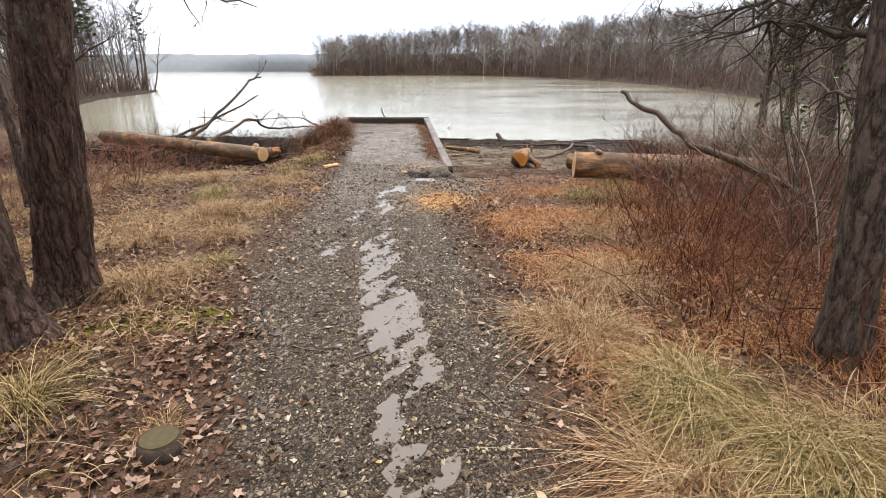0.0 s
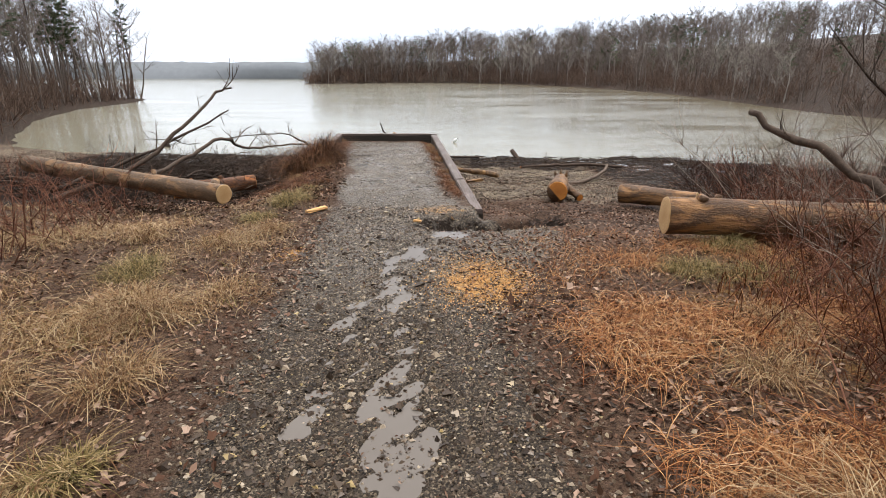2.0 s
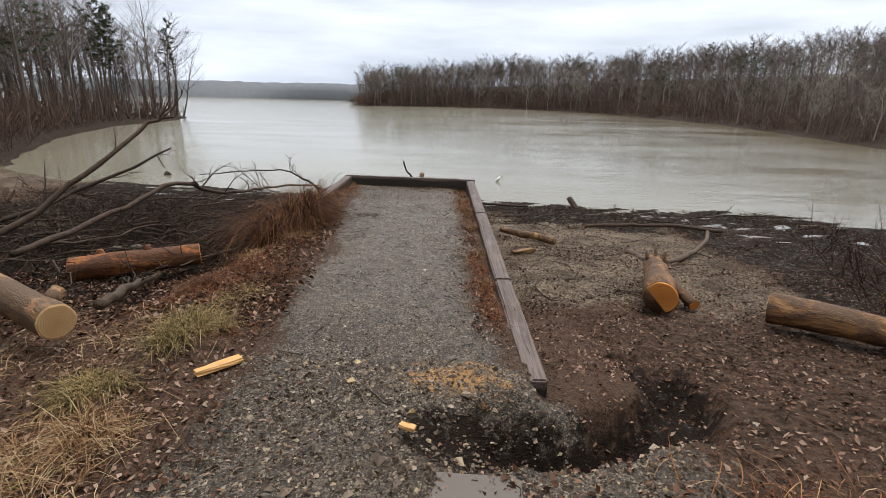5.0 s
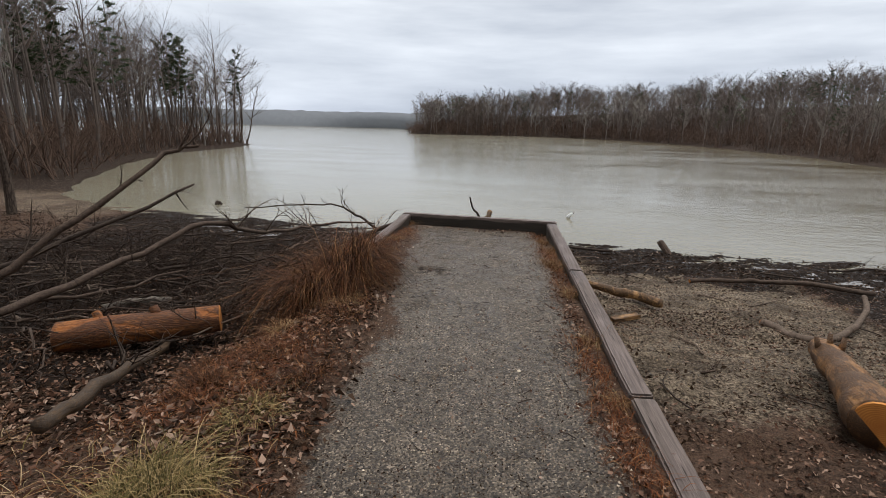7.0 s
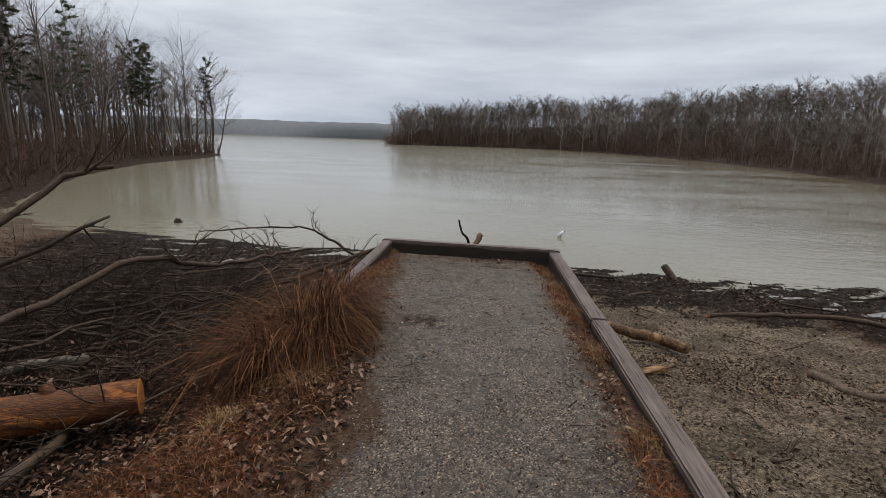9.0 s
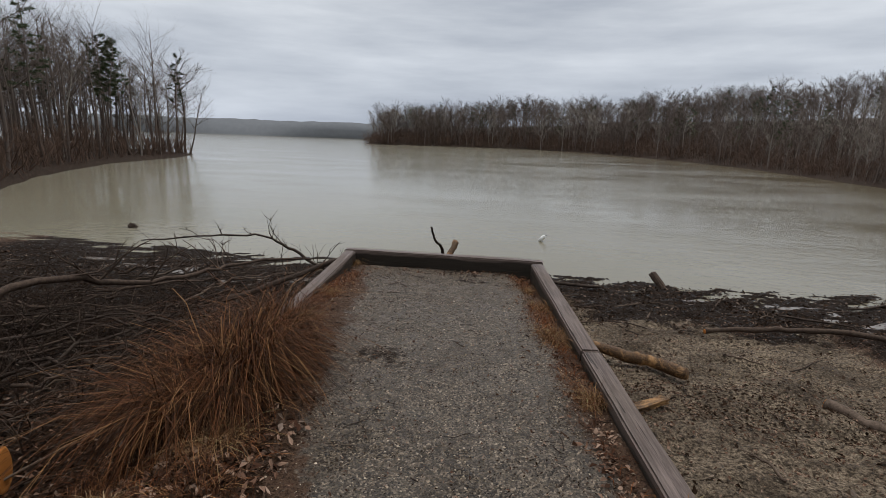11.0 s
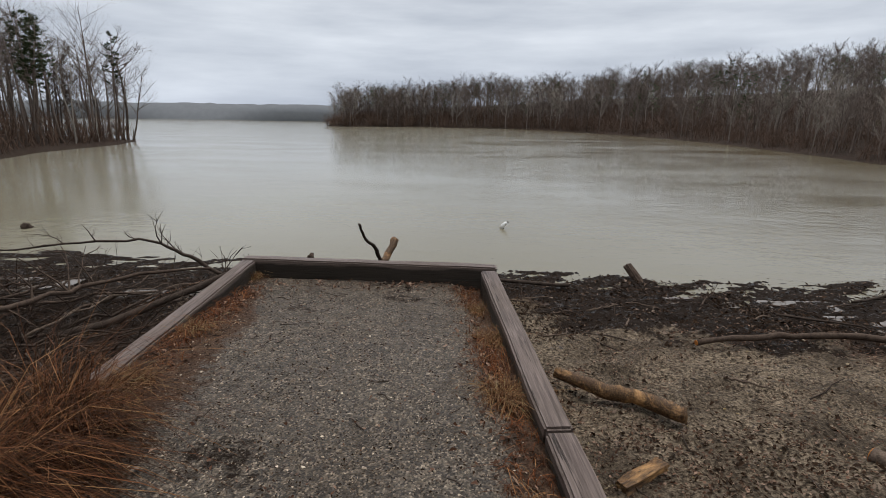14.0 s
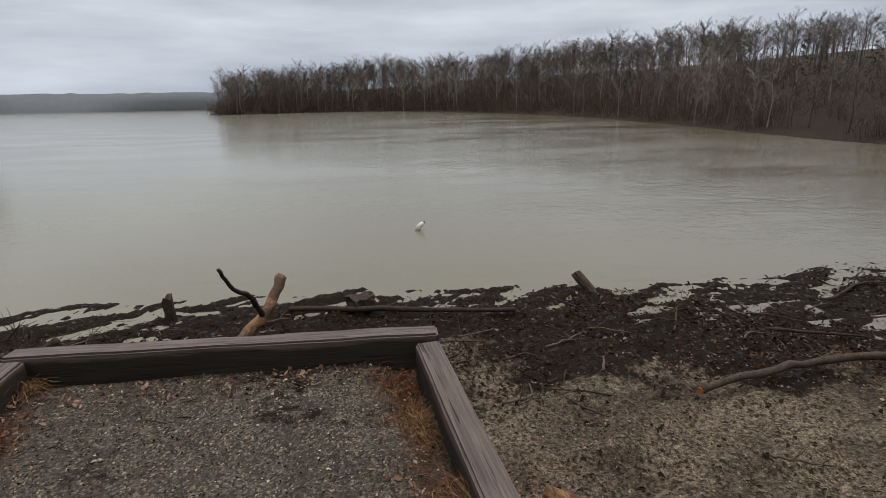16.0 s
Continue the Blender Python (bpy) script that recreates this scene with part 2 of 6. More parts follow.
def cut_material(name, pale, dark):
    k = Nodes(name)
    p = k.coords("object", (1, 1, 1))
    w = k.n.new("ShaderNodeTexWave")
    w.wave_type, w.rings_direction = "RINGS", "Y"
    w.inputs["Scale"].default_value, w.inputs["Distortion"].default_value, w.inputs["Detail Scale"].default_value = 22, 1.6, 1.5
    k.l.new(p, w.inputs["Vector"])
    n = k.noise(p, 9, 5)
    col = k.mix(k.math("MULTIPLY", w.outputs[0], 0.75), pale, dark)
    heart = k.n.new("ShaderNodeVectorMath")
    heart.operation = "LENGTH"
    k.l.new(k.coords("object", (1, 0, 1)), heart.inputs[0])
    col = k.mix(k.ramp(heart.outputs["Value"], (0.0, 0.9), (0.09, 0.25), (0.12, 0.0)), col, dark)
    col = k.mix(k.ramp(n, (0.4, 0.0), (0.75, 0.8)), col, dark)
    return k.done(col, 0.6, k.noise(p, 60, 3), 0.004, 0.5)


GROUND = ground_material()
WATER = water_material()
PUDDLE = water_material("puddle_water", (0.12, 0.1, 0.084), 0.12)
BARK_PINE = bark_material("pine_bark", (0.024, 0.014, 0.011), (0.2, 0.125, 0.098), (13, 13, 2.4), 0.05, 0.3, 0.7)
BARK_GREY = bark_material("grey_bark", (0.035, 0.026, 0.021), (0.17, 0.128, 0.1), (10, 10, 2.2), 0.012, 0.12)
BARK_FAR = twig_material("far_bark", (0.0936, 0.072, 0.0605), (0.2376, 0.1908, 0.162))
BARK_PALE = twig_material("pale_bark", (0.225, 0.195, 0.165), (0.39, 0.345, 0.3))
NEEDLES = twig_material("pine_needles", (0.035, 0.05, 0.026), (0.085, 0.105, 0.05))
HOLLY = twig_material("evergreen_leaves", (0.03, 0.07, 0.015), (0.11, 0.16, 0.035), 0.35)
BRUSH = twig_material("dead_brush", (0.0665, 0.0246, 0.016), (0.323, 0.1517, 0.096))
FAR_BRUSH = twig_material("grey_brown_brush", (0.072, 0.044, 0.032), (0.208, 0.14, 0.104))
SHORE_TWIG = twig_material("dark_brown_twigs", (0.02, 0.009, 0.007), (0.09, 0.045, 0.03))
GREY_TWIG = twig_material("grey_shrub_twigs", (0.09, 0.065, 0.05), (0.36, 0.28, 0.225))
PILE_TWIG = twig_material("black_twigs", (0.012, 0.008, 0.006), (0.07, 0.045, 0.033))
STRAW = blade_material("straw_grass", (0.0, (0.035, 0.014, 0.0063)), (0.3, (0.1748, 0.0874, 0.0406)), (0.6, (0.3356, 0.2098, 0.1049)), (0.9, (0.5034, 0.3776, 0.2307)), (1.0, (0.1818, 0.1538, 0.042)))
FOX_GRASS = blade_material("fox_red_grass", (0.0, (0.03619, 0.009256, 0.0033)), (0.3, (0.1736, 0.05626, 0.01958)), (0.65, (0.3617, 0.1588, 0.05863)), (0.92, (0.4774, 0.2846, 0.1432)), (1.0, (0.5064, 0.3574, 0.2214)))
PALE_GRASS = blade_material("green_straw_grass", (0.0, (0.017, 0.0153, 0.0051)), (0.3, (0.1105, 0.0935, 0.0255)), (0.55, (0.2635, 0.187, 0.0765)), (0.85, (0.442, 0.3145, 0.1615)), (1.0, (0.561, 0.425, 0.255)))
RUST_GRASS = blade_material("rusty_grass", (0.0, (0.0208, 0.0058, 0.0027)), (0.5, (0.0998, 0.0274, 0.0088)), (0.85, (0.2163, 0.0756, 0.0272)), (1.0, (0.3494, 0.1872, 0.0816)))
GREEN_GRASS = blade_material("green_grass", (0.0, (0.028, 0.028, 0.009)), (0.35, (0.1, 0.088, 0.028)), (0.65, (0.27, 0.19, 0.08)), (1.0, (0.46, 0.34, 0.18)))
ORANGE_GRASS = blade_material("orange_grass", (0.0, (0.0593, 0.0244, 0.0122)), (0.5, (0.1798, 0.0928, 0.0427)), (0.85, (0.264, 0.1682, 0.0812)), (1.0, (0.2618, 0.227, 0.1138)))
TUSSOCK = blade_material("tussock_grass", (0.0, (0.006, 0.003, 0.002)), (0.45, (0.034, 0.012, 0.006)), (0.8, (0.14, 0.052, 0.021)), (1.0, (0.34, 0.19, 0.085)))
LEAVES = blade_material("fallen_leaves", (0.0, (0.012, 0.0056, 0.0041)), (0.35, (0.0727, 0.0346, 0.0227)), (0.7, (0.1896, 0.1086, 0.0745)), (0.92, (0.348, 0.2368, 0.1733)), (1.0, (0.38, 0.266, 0.1995)))
WET_LEAVES = blade_material("wet_black_leaves", (0.0, (0.003, 0.002, 0.0015)), (0.55, (0.016, 0.01, 0.007)), (0.85, (0.07, 0.044, 0.03)), (1.0, (0.26, 0.2, 0.16)))
STONE = blade_material("gravel_stone", (0.0, (0.0101, 0.0072, 0.005)), (0.45, (0.0615, 0.0433, 0.0303)), (0.78, (0.159, 0.117, 0.0809)), (0.95, (0.3612, 0.289, 0.2023)), (1.0, (0.3612, 0.2601, 0.1084)), rough=0.3, spec=0.3)
BRANCH = bark_material("wet_branch_bark", (0.035, 0.025, 0.019), (0.17, 0.125, 0.095), (9, 9, 9), 0.006, 0.0, 0.1)
BRANCH_MID = bark_material("brown_branch_bark", (0.024, 0.017, 0.013), (0.105, 0.074, 0.056), (9, 9, 9), 0.006, 0.0, 0.1)
BRANCH_DARK = bark_material("black_branch_bark", (0.02, 0.015, 0.012), (0.075, 0.055, 0.043), (9, 9, 9), 0.006, 0.0, 0.1)
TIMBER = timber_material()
CRUSHED = blade_material("crushed_stone", (0.0, (0.014, 0.01, 0.007)), (0.35, (0.085, 0.066, 0.048)), (0.7, (0.29, 0.232, 0.17)), (0.93, (0.56, 0.45, 0.33)), (1.0, (0.75, 0.63, 0.48)), rough=0.3, spec=0.4)
LOG_PALE = log_material("pale_log_bark", (0.17, 0.085, 0.036), (0.38, 0.22, 0.11), (0.11, 0.075, 0.05), 0.5)
LOG_SMOOTH = log_material("peeling_log_bark", (0.26, 0.08, 0.02), (0.52, 0.2, 0.055), (0.06, 0.03, 0.02), 0.6)
LOG_BROWN = log_material("brown_log_bark", (0.16, 0.075, 0.03), (0.4, 0.21, 0.088), (0.085, 0.05, 0.032), 0.45)
CUT_PALE = cut_material("pale_cut_wood", (0.62, 0.42, 0.22), (0.42, 0.24, 0.1))
CUT_ORANGE = cut_material("orange_cut_wood", (0.62, 0.26, 0.06), (0.4, 0.14, 0.03))
MOSSY = plain_material("mossy_wood", (0.03, 0.026, 0.01), (0.1, 0.07, 0.035), 25)
CHIP = plain_material("fresh_split_wood", (0.5, 0.24, 0.08), (0.68, 0.42, 0.18), 12)
SAWDUST = twig_material("sawdust", (0.6, 0.28, 0.08), (0.85, 0.56, 0.27), 0.8)


# ---- mesh tools ----
class Geo:
    """Vertices and faces gathered into one mesh."""

    def __init__(self):
        self.v, self.f = [], []

    def tube(self, pts, radii, sides=6, cap=True):
        pts = [Vector(p) for p in pts]
        n0, last = len(self.v), len(pts) - 1
        side = None
        for i, (p, r) in enumerate(zip(pts, radii)):
            way = (pts[min(i + 1, last)] - pts[max(i - 1, 0)]).normalized()
            if side is None:
                side = way.orthogonal().normalized()
            side = (side - way * side.dot(way)).normalized()
            up = way.cross(side)
            for a in range(sides):
                ang = 2 * math.pi * a / sides
                self.v.append(p + (side * math.cos(ang) + up * math.sin(ang)) * r)
        for i in range(last):
            for a in range(sides):
                b = (a + 1) % sides
                self.f.append((n0 + i * sides + a, n0 + i * sides + b, n0 + (i + 1) * sides + b, n0 + (i + 1) * sides + a))
        if cap:
            self.f.append(tuple(n0 + a for a in reversed(range(sides))))
            self.f.append(tuple(n0 + last * sides + a for a in range(sides)))
        return self

    def mesh(self, name, material, smooth=True):
        me = bpy.data.meshes.new(name)
        me.from_pydata([tuple(v) for v in self.v], [], self.f)
        me.materials.append(material)
        if smooth:
            me.polygons.foreach_set("use_smooth", [True] * len(me.polygons))
        me.update()
        return me


def array_mesh(name, verts, tris, material, smooth=False):
    """A mesh from numpy arrays of corners and triangles."""
    me = bpy.data.meshes.new(name)
    me.vertices.add(len(verts))
    me.vertices.foreach_set("co", np.asarray(verts, np.float32).ravel())
    tris = np.asarray(tris, np.int32)
    k = tris.shape[1]
    me.loops.add(tris.size)
    me.loops.foreach_set("vertex_index", tris.ravel())
    me.polygons.add(len(tris))
    me.polygons.foreach_set("loop_start", np.arange(len(tris), dtype=np.int32) * k)
    me.polygons.foreach_set("use_smooth", np.full(len(tris), smooth))
    me.materials.append(material)
    me.update(calc_edges=True)
    return me


def thing(name, at, label, category, group=""):
    ob = new(name)
    ob.empty_display_size = 0.1
    ob.location = at
    return tagged(ob, label, category, group)


def part(name, geo, material, parent, label="", smooth=True):
    ob = new(name, geo.mesh(name, material, smooth) if isinstance(geo, Geo) else geo)
    ob.parent = parent
    return tagged(ob, label)


def solid(name, geo, material, label, category, group="", kind="", at=(0, 0, 0), smooth=True):
    ob = new(name, geo.mesh(name, material, smooth) if isinstance(geo, Geo) else geo)
    ob.location = at
    return tagged(ob, label, category, group, kind)


def smooth01(a, b, v):
    s = np.clip((v - a) / (b - a), 0, 1)
    return s * s * (3 - 2 * s)


def wavy(x, y, scale, seed=0):
    """Cheap smooth noise of the plan, about -1 to 1."""
    r = np.random.RandomState(seed)
    total = 0
    for o in range(4):
        for _ in range(3):
            a, ph = r.uniform(0, 2 * math.pi, 2)
            f = scale * 1.9 ** o * r.uniform(0.7, 1.3)
            total = total + np.sin((x * math.cos(a) + y * math.sin(a)) * f + ph) / 1.7 ** o
    return total / 4.2


def to_line(x, y, pts):
    """Distance in the plan to a line of points."""
    best = np.full(np.shape(x), 1e9)
    for (ax, ay), (bx, by) in zip(pts, pts[1:]):
        dx, dy = bx - ax, by - ay
        s = np.clip(((x - ax) * dx + (y - ay) * dy) / (dx * dx + dy * dy), 0, 1)
        best = np.minimum(best, np.hypot(x - ax - s * dx, y - ay - s * dy))
    return best


def inside(x, y, pts):
    odd = np.zeros(np.shape(x), bool)
    for (ax, ay), (bx, by) in zip(pts, pts[1:] + pts[:1]):
        if ay != by:
            odd ^= ((ay > y) != (by > y)) & (x < (bx - ax) * (y - ay) / (by - ay) + ax)
    return odd


# ---- the plan ----
WATER_Z = -0.95
LAKE = [(-15.3, 21.5), (-12.2, 20.2), (-9, 19.7), (-5, 19.5), (-2.8, 19.3), (0.2, 19.2), (2.6, 18.6), (4.4, 18.7), (6.3, 19.2), (8.4, 17.6), (14, 15), (24, 9), (36, 4),
        (30, 18), (26.5, 28), (25.5, 38), (27, 48), (29, 60), (31, 78), (30.5, 100), (27, 125), (21, 150), (8, 172), (-14, 172), (-38, 161), (-42, 175), (-20, 240), (20, 360),
        (-130, 362), (-460, 362), (-300, 180), (-90, 84), (-44, 67), (-31.5, 61.5), (-29, 54), (-27.3, 43), (-23.2, 33), (-18.2, 25)]
TIMBER_R = [(0.1, 8.68), (-0.5, 15.62)]
TIMBER_E = [(-2.93, 15.78), (-0.5, 15.6)]
TIMBER_L = [(-2.84, 13.4), (-2.84, 15.75)]
GULLY = [(-0.45, 8.16), (0.05, 8.2), (0.5, 8.38), (0.9, 8.6), (1.1, 8.95), (1.02, 9.5), (0.9, 10.0), (0.8, 10.7)]
WET_RUN = [(-0.05, 1.4), (-0.2, 2.2), (-0.2, 2.7), (-0.38, 3.3), (-0.52, 3.9), (-0.6, 4.6), (-0.68, 5.3), (-0.75, 6.2), (-0.8, 6.9), (-0.58, 7.2)]
WET_SPOT = [(-0.34, 7.72), (-0.2, 7.68)]
WET_LEFT = [(-1.1, 4.6), (-1.05, 5.2), (-1.1, 5.95)]
PATH_L = lambda y: np.interp(y, [0, 1.8, 2.7, 4.1, 6, 8, 10, 11.5, 13.5, 16], [-0.95, -1.0, -1.25, -1.6, -1.6, -1.7, -1.75, -1.95, -2.3, -2.7])
PATH_R = lambda y: np.interp(y, [0, 1.8, 2.8, 3.9, 5.5, 7, 8.6, 12, 16], [0.55, 0.55, 0.5, 0.38, 0.1, 0.0, -0.1, -0.42, -0.7])


def run_level(y):
    return -0.21 + 0.016 * y


def land(x, y):
    """Height of the ground."""
    x, y = np.asarray(x, float), np.asarray(y, float)
    d = to_line(x, y, LAKE + LAKE[:1])
    sd = np.where(inside(x, y, LAKE), -d, d)
    far = np.where(sd > 0, WATER_Z + np.interp(sd, [0, 2, 8, 30, 80, 1500], [0, 0.18, 0.7, 1.8, 3.5, 12]), WATER_Z + np.maximum(sd * 0.12, -2.5))
    far = far + np.where(sd > 0, np.interp(sd, [0, 3, 14, 30, 70], [0, 0.3, 2.4, 5.0, 8.0]), 0) * smooth01(5, 20, x + np.maximum(y - 100, 0))
    top = -0.2 + 0.016 * np.clip(y, -20, 12)
    beach = WATER_Z + np.interp(sd, [-8, 0, 3, 4.7, 6.3, 8.4, 10, 11.4, 13, 16], [-1.4, 0, 0.09, 0.19, 0.32, 0.46, 0.72, 0.86, 0.92, 1.0])
    beach = np.where(sd > 11, np.minimum(beach + (sd - 11) * 0.02, top), np.minimum(beach, top))
    beach = np.where(sd > 14, top, beach)
    xr = np.interp(y, [8.68, 15.62], [0.09, -0.52])
    left = np.where(y > 12.8, smooth01(-2.92, -2.82, x), smooth01(-3.7, -2.2, x))
    deck = left * (1 - smooth01(xr - 0.03, xr + 0.05, x)) * (1 - smooth01(15.66, 15.74, y)) * smooth01(7.6, 8.6, y)
    deck_z = np.interp(y, [7, 9, 12, 14, 15.5], [-0.09, -0.056, 0.0, 0.0, -0.06]) - 0.06 * np.exp(-((x - xr + 0.12) / 0.13) ** 2) * smooth01(9.0, 10.5, y)
    near = beach * (1 - deck) + deck_z * deck
    g_d = to_line(x, y, GULLY) + 0.07 * wavy(x, y, 7, 4)
    near = near - 0.36 * smooth01(-0.75, 0.25, x) * (1 - 0.8 * smooth01(9.0, 9.7, y)) * np.exp(-np.clip(g_d / 0.2, 0, 9) ** 4) * (1 + 0.3 * wavy(x, y, 5, 4)) + 0.055 * wavy(x, y, 14, 5) * np.exp(-(g_d / 0.3) ** 2)
    run = np.exp(-(to_line(x, y, WET_RUN) / 0.24) ** 2) + 0.8 * np.exp(-(to_line(x, y, WET_LEFT) / 0.16) ** 2)
    run = run + np.exp(-(to_line(x, y, WET_SPOT) / 0.1) ** 2)
    near = near + np.clip(run, 0, 1) * (0.02 * wavy(x, y, 8, 6) + 0.036 * wavy(x, y, 28, 8) - 0.036)
    rough = np.clip(1 - np.hypot(x, y - 9) / 30, 0, 1)
    near = near + rough * (0.014 * wavy(x, y, 9, 1) + 0.02 * wavy(x, y, 2.2, 2) * (1 - 0.7 * deck) + 0.035 * wavy(x, y, 1.3, 3) * smooth01(1.4, 2.6, np.abs(x + 0.6)) * (1 - deck))
    clods = (1 - deck) * smooth01(9.5, 11.5, y) * (1 - smooth01(19, 21, y))
    near = near + clods * (0.045 * wavy(x, y, 12, 15) + 0.02 * wavy(x, y, 5, 16) + 0.02 * wavy(x, y, 26, 22) * smooth01(15, 16.5, y))
    w = smooth01(14, 24, np.hypot(x * 0.9, (y - 9) * 0.8))
    return near * (1 - w) + far * w


def axis(lo, hi, step, outer, growth):
    mid = list(np.arange(lo, hi + 1e-6, step))
    up, down = [hi], [lo]
    s = step
    while up[-1] < outer:
        s = min(s * growth, 4.0 if up[-1] < 190 else 1e9)
        up.append(up[-1] + s)
    s = step
    while down[-1] > -outer:
        s = min(s * growth, 4.0 if down[-1] > -190 else 1e9)
        down.append(down[-1] - s)
    return np.array(down[:0:-1] + mid + up[1:])


XS, YS = axis(-5.5, 4.2, 0.055, 1800, 1.13), axis(1.0, 19.3, 0.065, 1800, 1.13)
ZS = land(*np.meshgrid(XS, YS))


def land_at(x, y):
    """Height of the ground sheet at one place."""
    i = min(max(int(np.searchsorted(XS, x)) - 1, 0), len(XS) - 2)
    j = min(max(int(np.searchsorted(YS, y)) - 1, 0), len(YS) - 2)
    u, w = (x - XS[i]) / (XS[i + 1] - XS[i]), (y - YS[j]) / (YS[j + 1] - YS[j])
    return float((ZS[j, i] * (1 - u) + ZS[j, i + 1] * u) * (1 - w) + (ZS[j + 1, i] * (1 - u) + ZS[j + 1, i + 1] * u) * w)


def tufty(x, y, seed, scale=5.0):
    return smooth01(-0.35, 0.55, wavy(x, y, scale, seed))


def build_ground():
    xs, ys, z = XS, YS, ZS
    gx, gy = np.meshgrid(xs, ys)
    blot = wavy(gx, gy, 3.2, 21)
    nx, ny = len(xs), len(ys)
    idx = np.arange(nx * ny).reshape(ny, nx)
    quads = np.stack([idx[:-1, :-1], idx[:-1, 1:], idx[1:, 1:], idx[1:, :-1]], -1).reshape(-1, 4)
    me = array_mesh("ground", np.stack([gx, gy, z], -1).reshape(-1, 3), quads, GROUND, True)
    n1 = wavy(gx, gy, 2.6, 11)
    path = smooth01(-0.35, 0.35, gx - PATH_L(gy) + 0.2 * n1) * smooth01(-0.35, 0.35, PATH_R(gy) + 0.8 * smooth01(5.8, 7.4, gy) * (1 - smooth01(8.3, 8.9, gy)) - gx + 0.2 * n1) * (1 - smooth01(15.6, 15.7, gy))
    lake_d = np.where(inside(gx, gy, LAKE), -1, 1) * to_line(gx, gy, LAKE + LAKE[:1])
    xr = np.interp(gy, [8.68, 15.62], [0.09, -0.52])
    off_deck = np.clip(smooth01(-0.05, 0.05, gx - xr) + smooth01(-3.0, -3.6, gx) + smooth01(15.65, 15.75, gy), 0, 1)
    mud = (1 - smooth01(1.6, 3.4, lake_d + 0.9 * n1 + 0.6 * blot)) * off_deck
    mud = np.maximum(mud, np.exp(-((to_line(gx, gy, GULLY) + 0.06 * n1) / 0.26) ** 4) * 0.95 * (1 - 0.5 * smooth01(9.2, 10.2, gy)) * (0.78 + 0.2 * blot))
    mud = np.maximum(mud, 0.55 * smooth01(0.25, 0.7, blot) * smooth01(10.5, 12.5, gy) * path)
    mud = np.maximum(mud, smooth01(-2.2, -3.1, gx) * smooth01(8.6, 10.2, gy + 1.2 * wavy(gx, gy, 0.9, 17)) * (1 - smooth01(8, 13, -gx + 2.0 * wavy(gx, gy, 0.6, 18))) * 0.9) 
    mud = mud * (1 - smooth01(-10, -12.5, gx)) * (1 - smooth01(12, 16, gx)) * (1 - smooth01(21, 23, gy))
    mud = np.maximum(mud, 0.6 * smooth01(21, 26, gy + np.maximum(np.abs(gx) - 14, 0)))
    mud = np.maximum(mud, 0.75 * smooth01(3.0, 4.2, gx + 0.4 * n1) * smooth01(8.0, 10.5, gy + 1.5 * wavy(gx, gy, 0.8, 19)) * (1 - smooth01(6.5, 9.5, gx + 1.5 * wavy(gx, gy, 0.7, 20))) * (1 - smooth01(19, 21, gy)))
    mud = np.maximum(mud, 0.42 * smooth01(0.5, 1.2, gx) * smooth01(7.4, 8.6, gy) * (1 - smooth01(10.6, 12, gy)))
    sand = smooth01(-0.1, 0.2, gx - xr) * smooth01(10.2, 12.2, gy + 0.5 * n1) * smooth01(1.2, 2.2, lake_d) * (1 - smooth01(2.6, 4.5, gx))
    sand = np.maximum(sand, 0.55 * (1 - smooth01(1.5, 3.5, lake_d + n1)) * smooth01(-10, -12.5, gx))
    chips = 0.8 * np.exp(-(((gx - 0.0) / 0.42) ** 2 + ((gy - 6.4) / 0.5) ** 2)) + 0.6 * np.exp(-(((gx + 0.4) / 0.5) ** 2 + ((gy - 8.65) / 0.25) ** 2)) + 0.5 * np.exp(-(((gx + 1.75) / 0.3) ** 2 + ((gy - 7.1) / 0.4) ** 2))
    grass = smooth01(0.2, 0.9, np.maximum(PATH_L(gy) - gx, gx - PATH_R(gy))) * (1 - smooth01(5.8, 7.2, gy)) * (0.25 + 0.4 * tufty(gx, gy, 81, 4.0))
    moss = np.exp(-(((gx + 1.75) / 0.35) ** 2 + ((gy - 3.25) / 0.2) ** 2)) + 0.7 * np.exp(-(((gx + 2.3) / 0.3) ** 2 + ((gy - 3.1) / 0.2) ** 2))
    for name, bands in (("zone_a", (path, mud, chips)), ("zone_b", (grass, sand, moss)), ("zone_c", (0.7 * smooth01(5.4, 7.0, gy + 0.4 * n1) + 0.3 * smooth01(8.6, 10.2, gy) - 0.35 * smooth01(12.4, 14.8, gy + 0.8 * n1), 0 * gx, 0 * gx))):
        att = me.color_attributes.new(name, "FLOAT_COLOR", "POINT")
        att.data.foreach_set("color", np.stack([*bands, np.ones_like(gx)], -1).astype(np.float32).ravel())
    return tagged(new("ground", me), "wet earth, gravel path and muddy shore under leaf litter", "ground", kind="structure")


build_ground()
lake = Geo()
lake.v = [(-1500, 12, WATER_Z), (1500, -10, WATER_Z), (1500, 1500, WATER_Z), (-1500, 1500, WATER_Z)]
lake.f = [(0, 1, 2, 3)]
tagged(new("water", lake.mesh("water", WATER)), "still olive-grey lake water under an overcast sky", "lake", kind="structure")

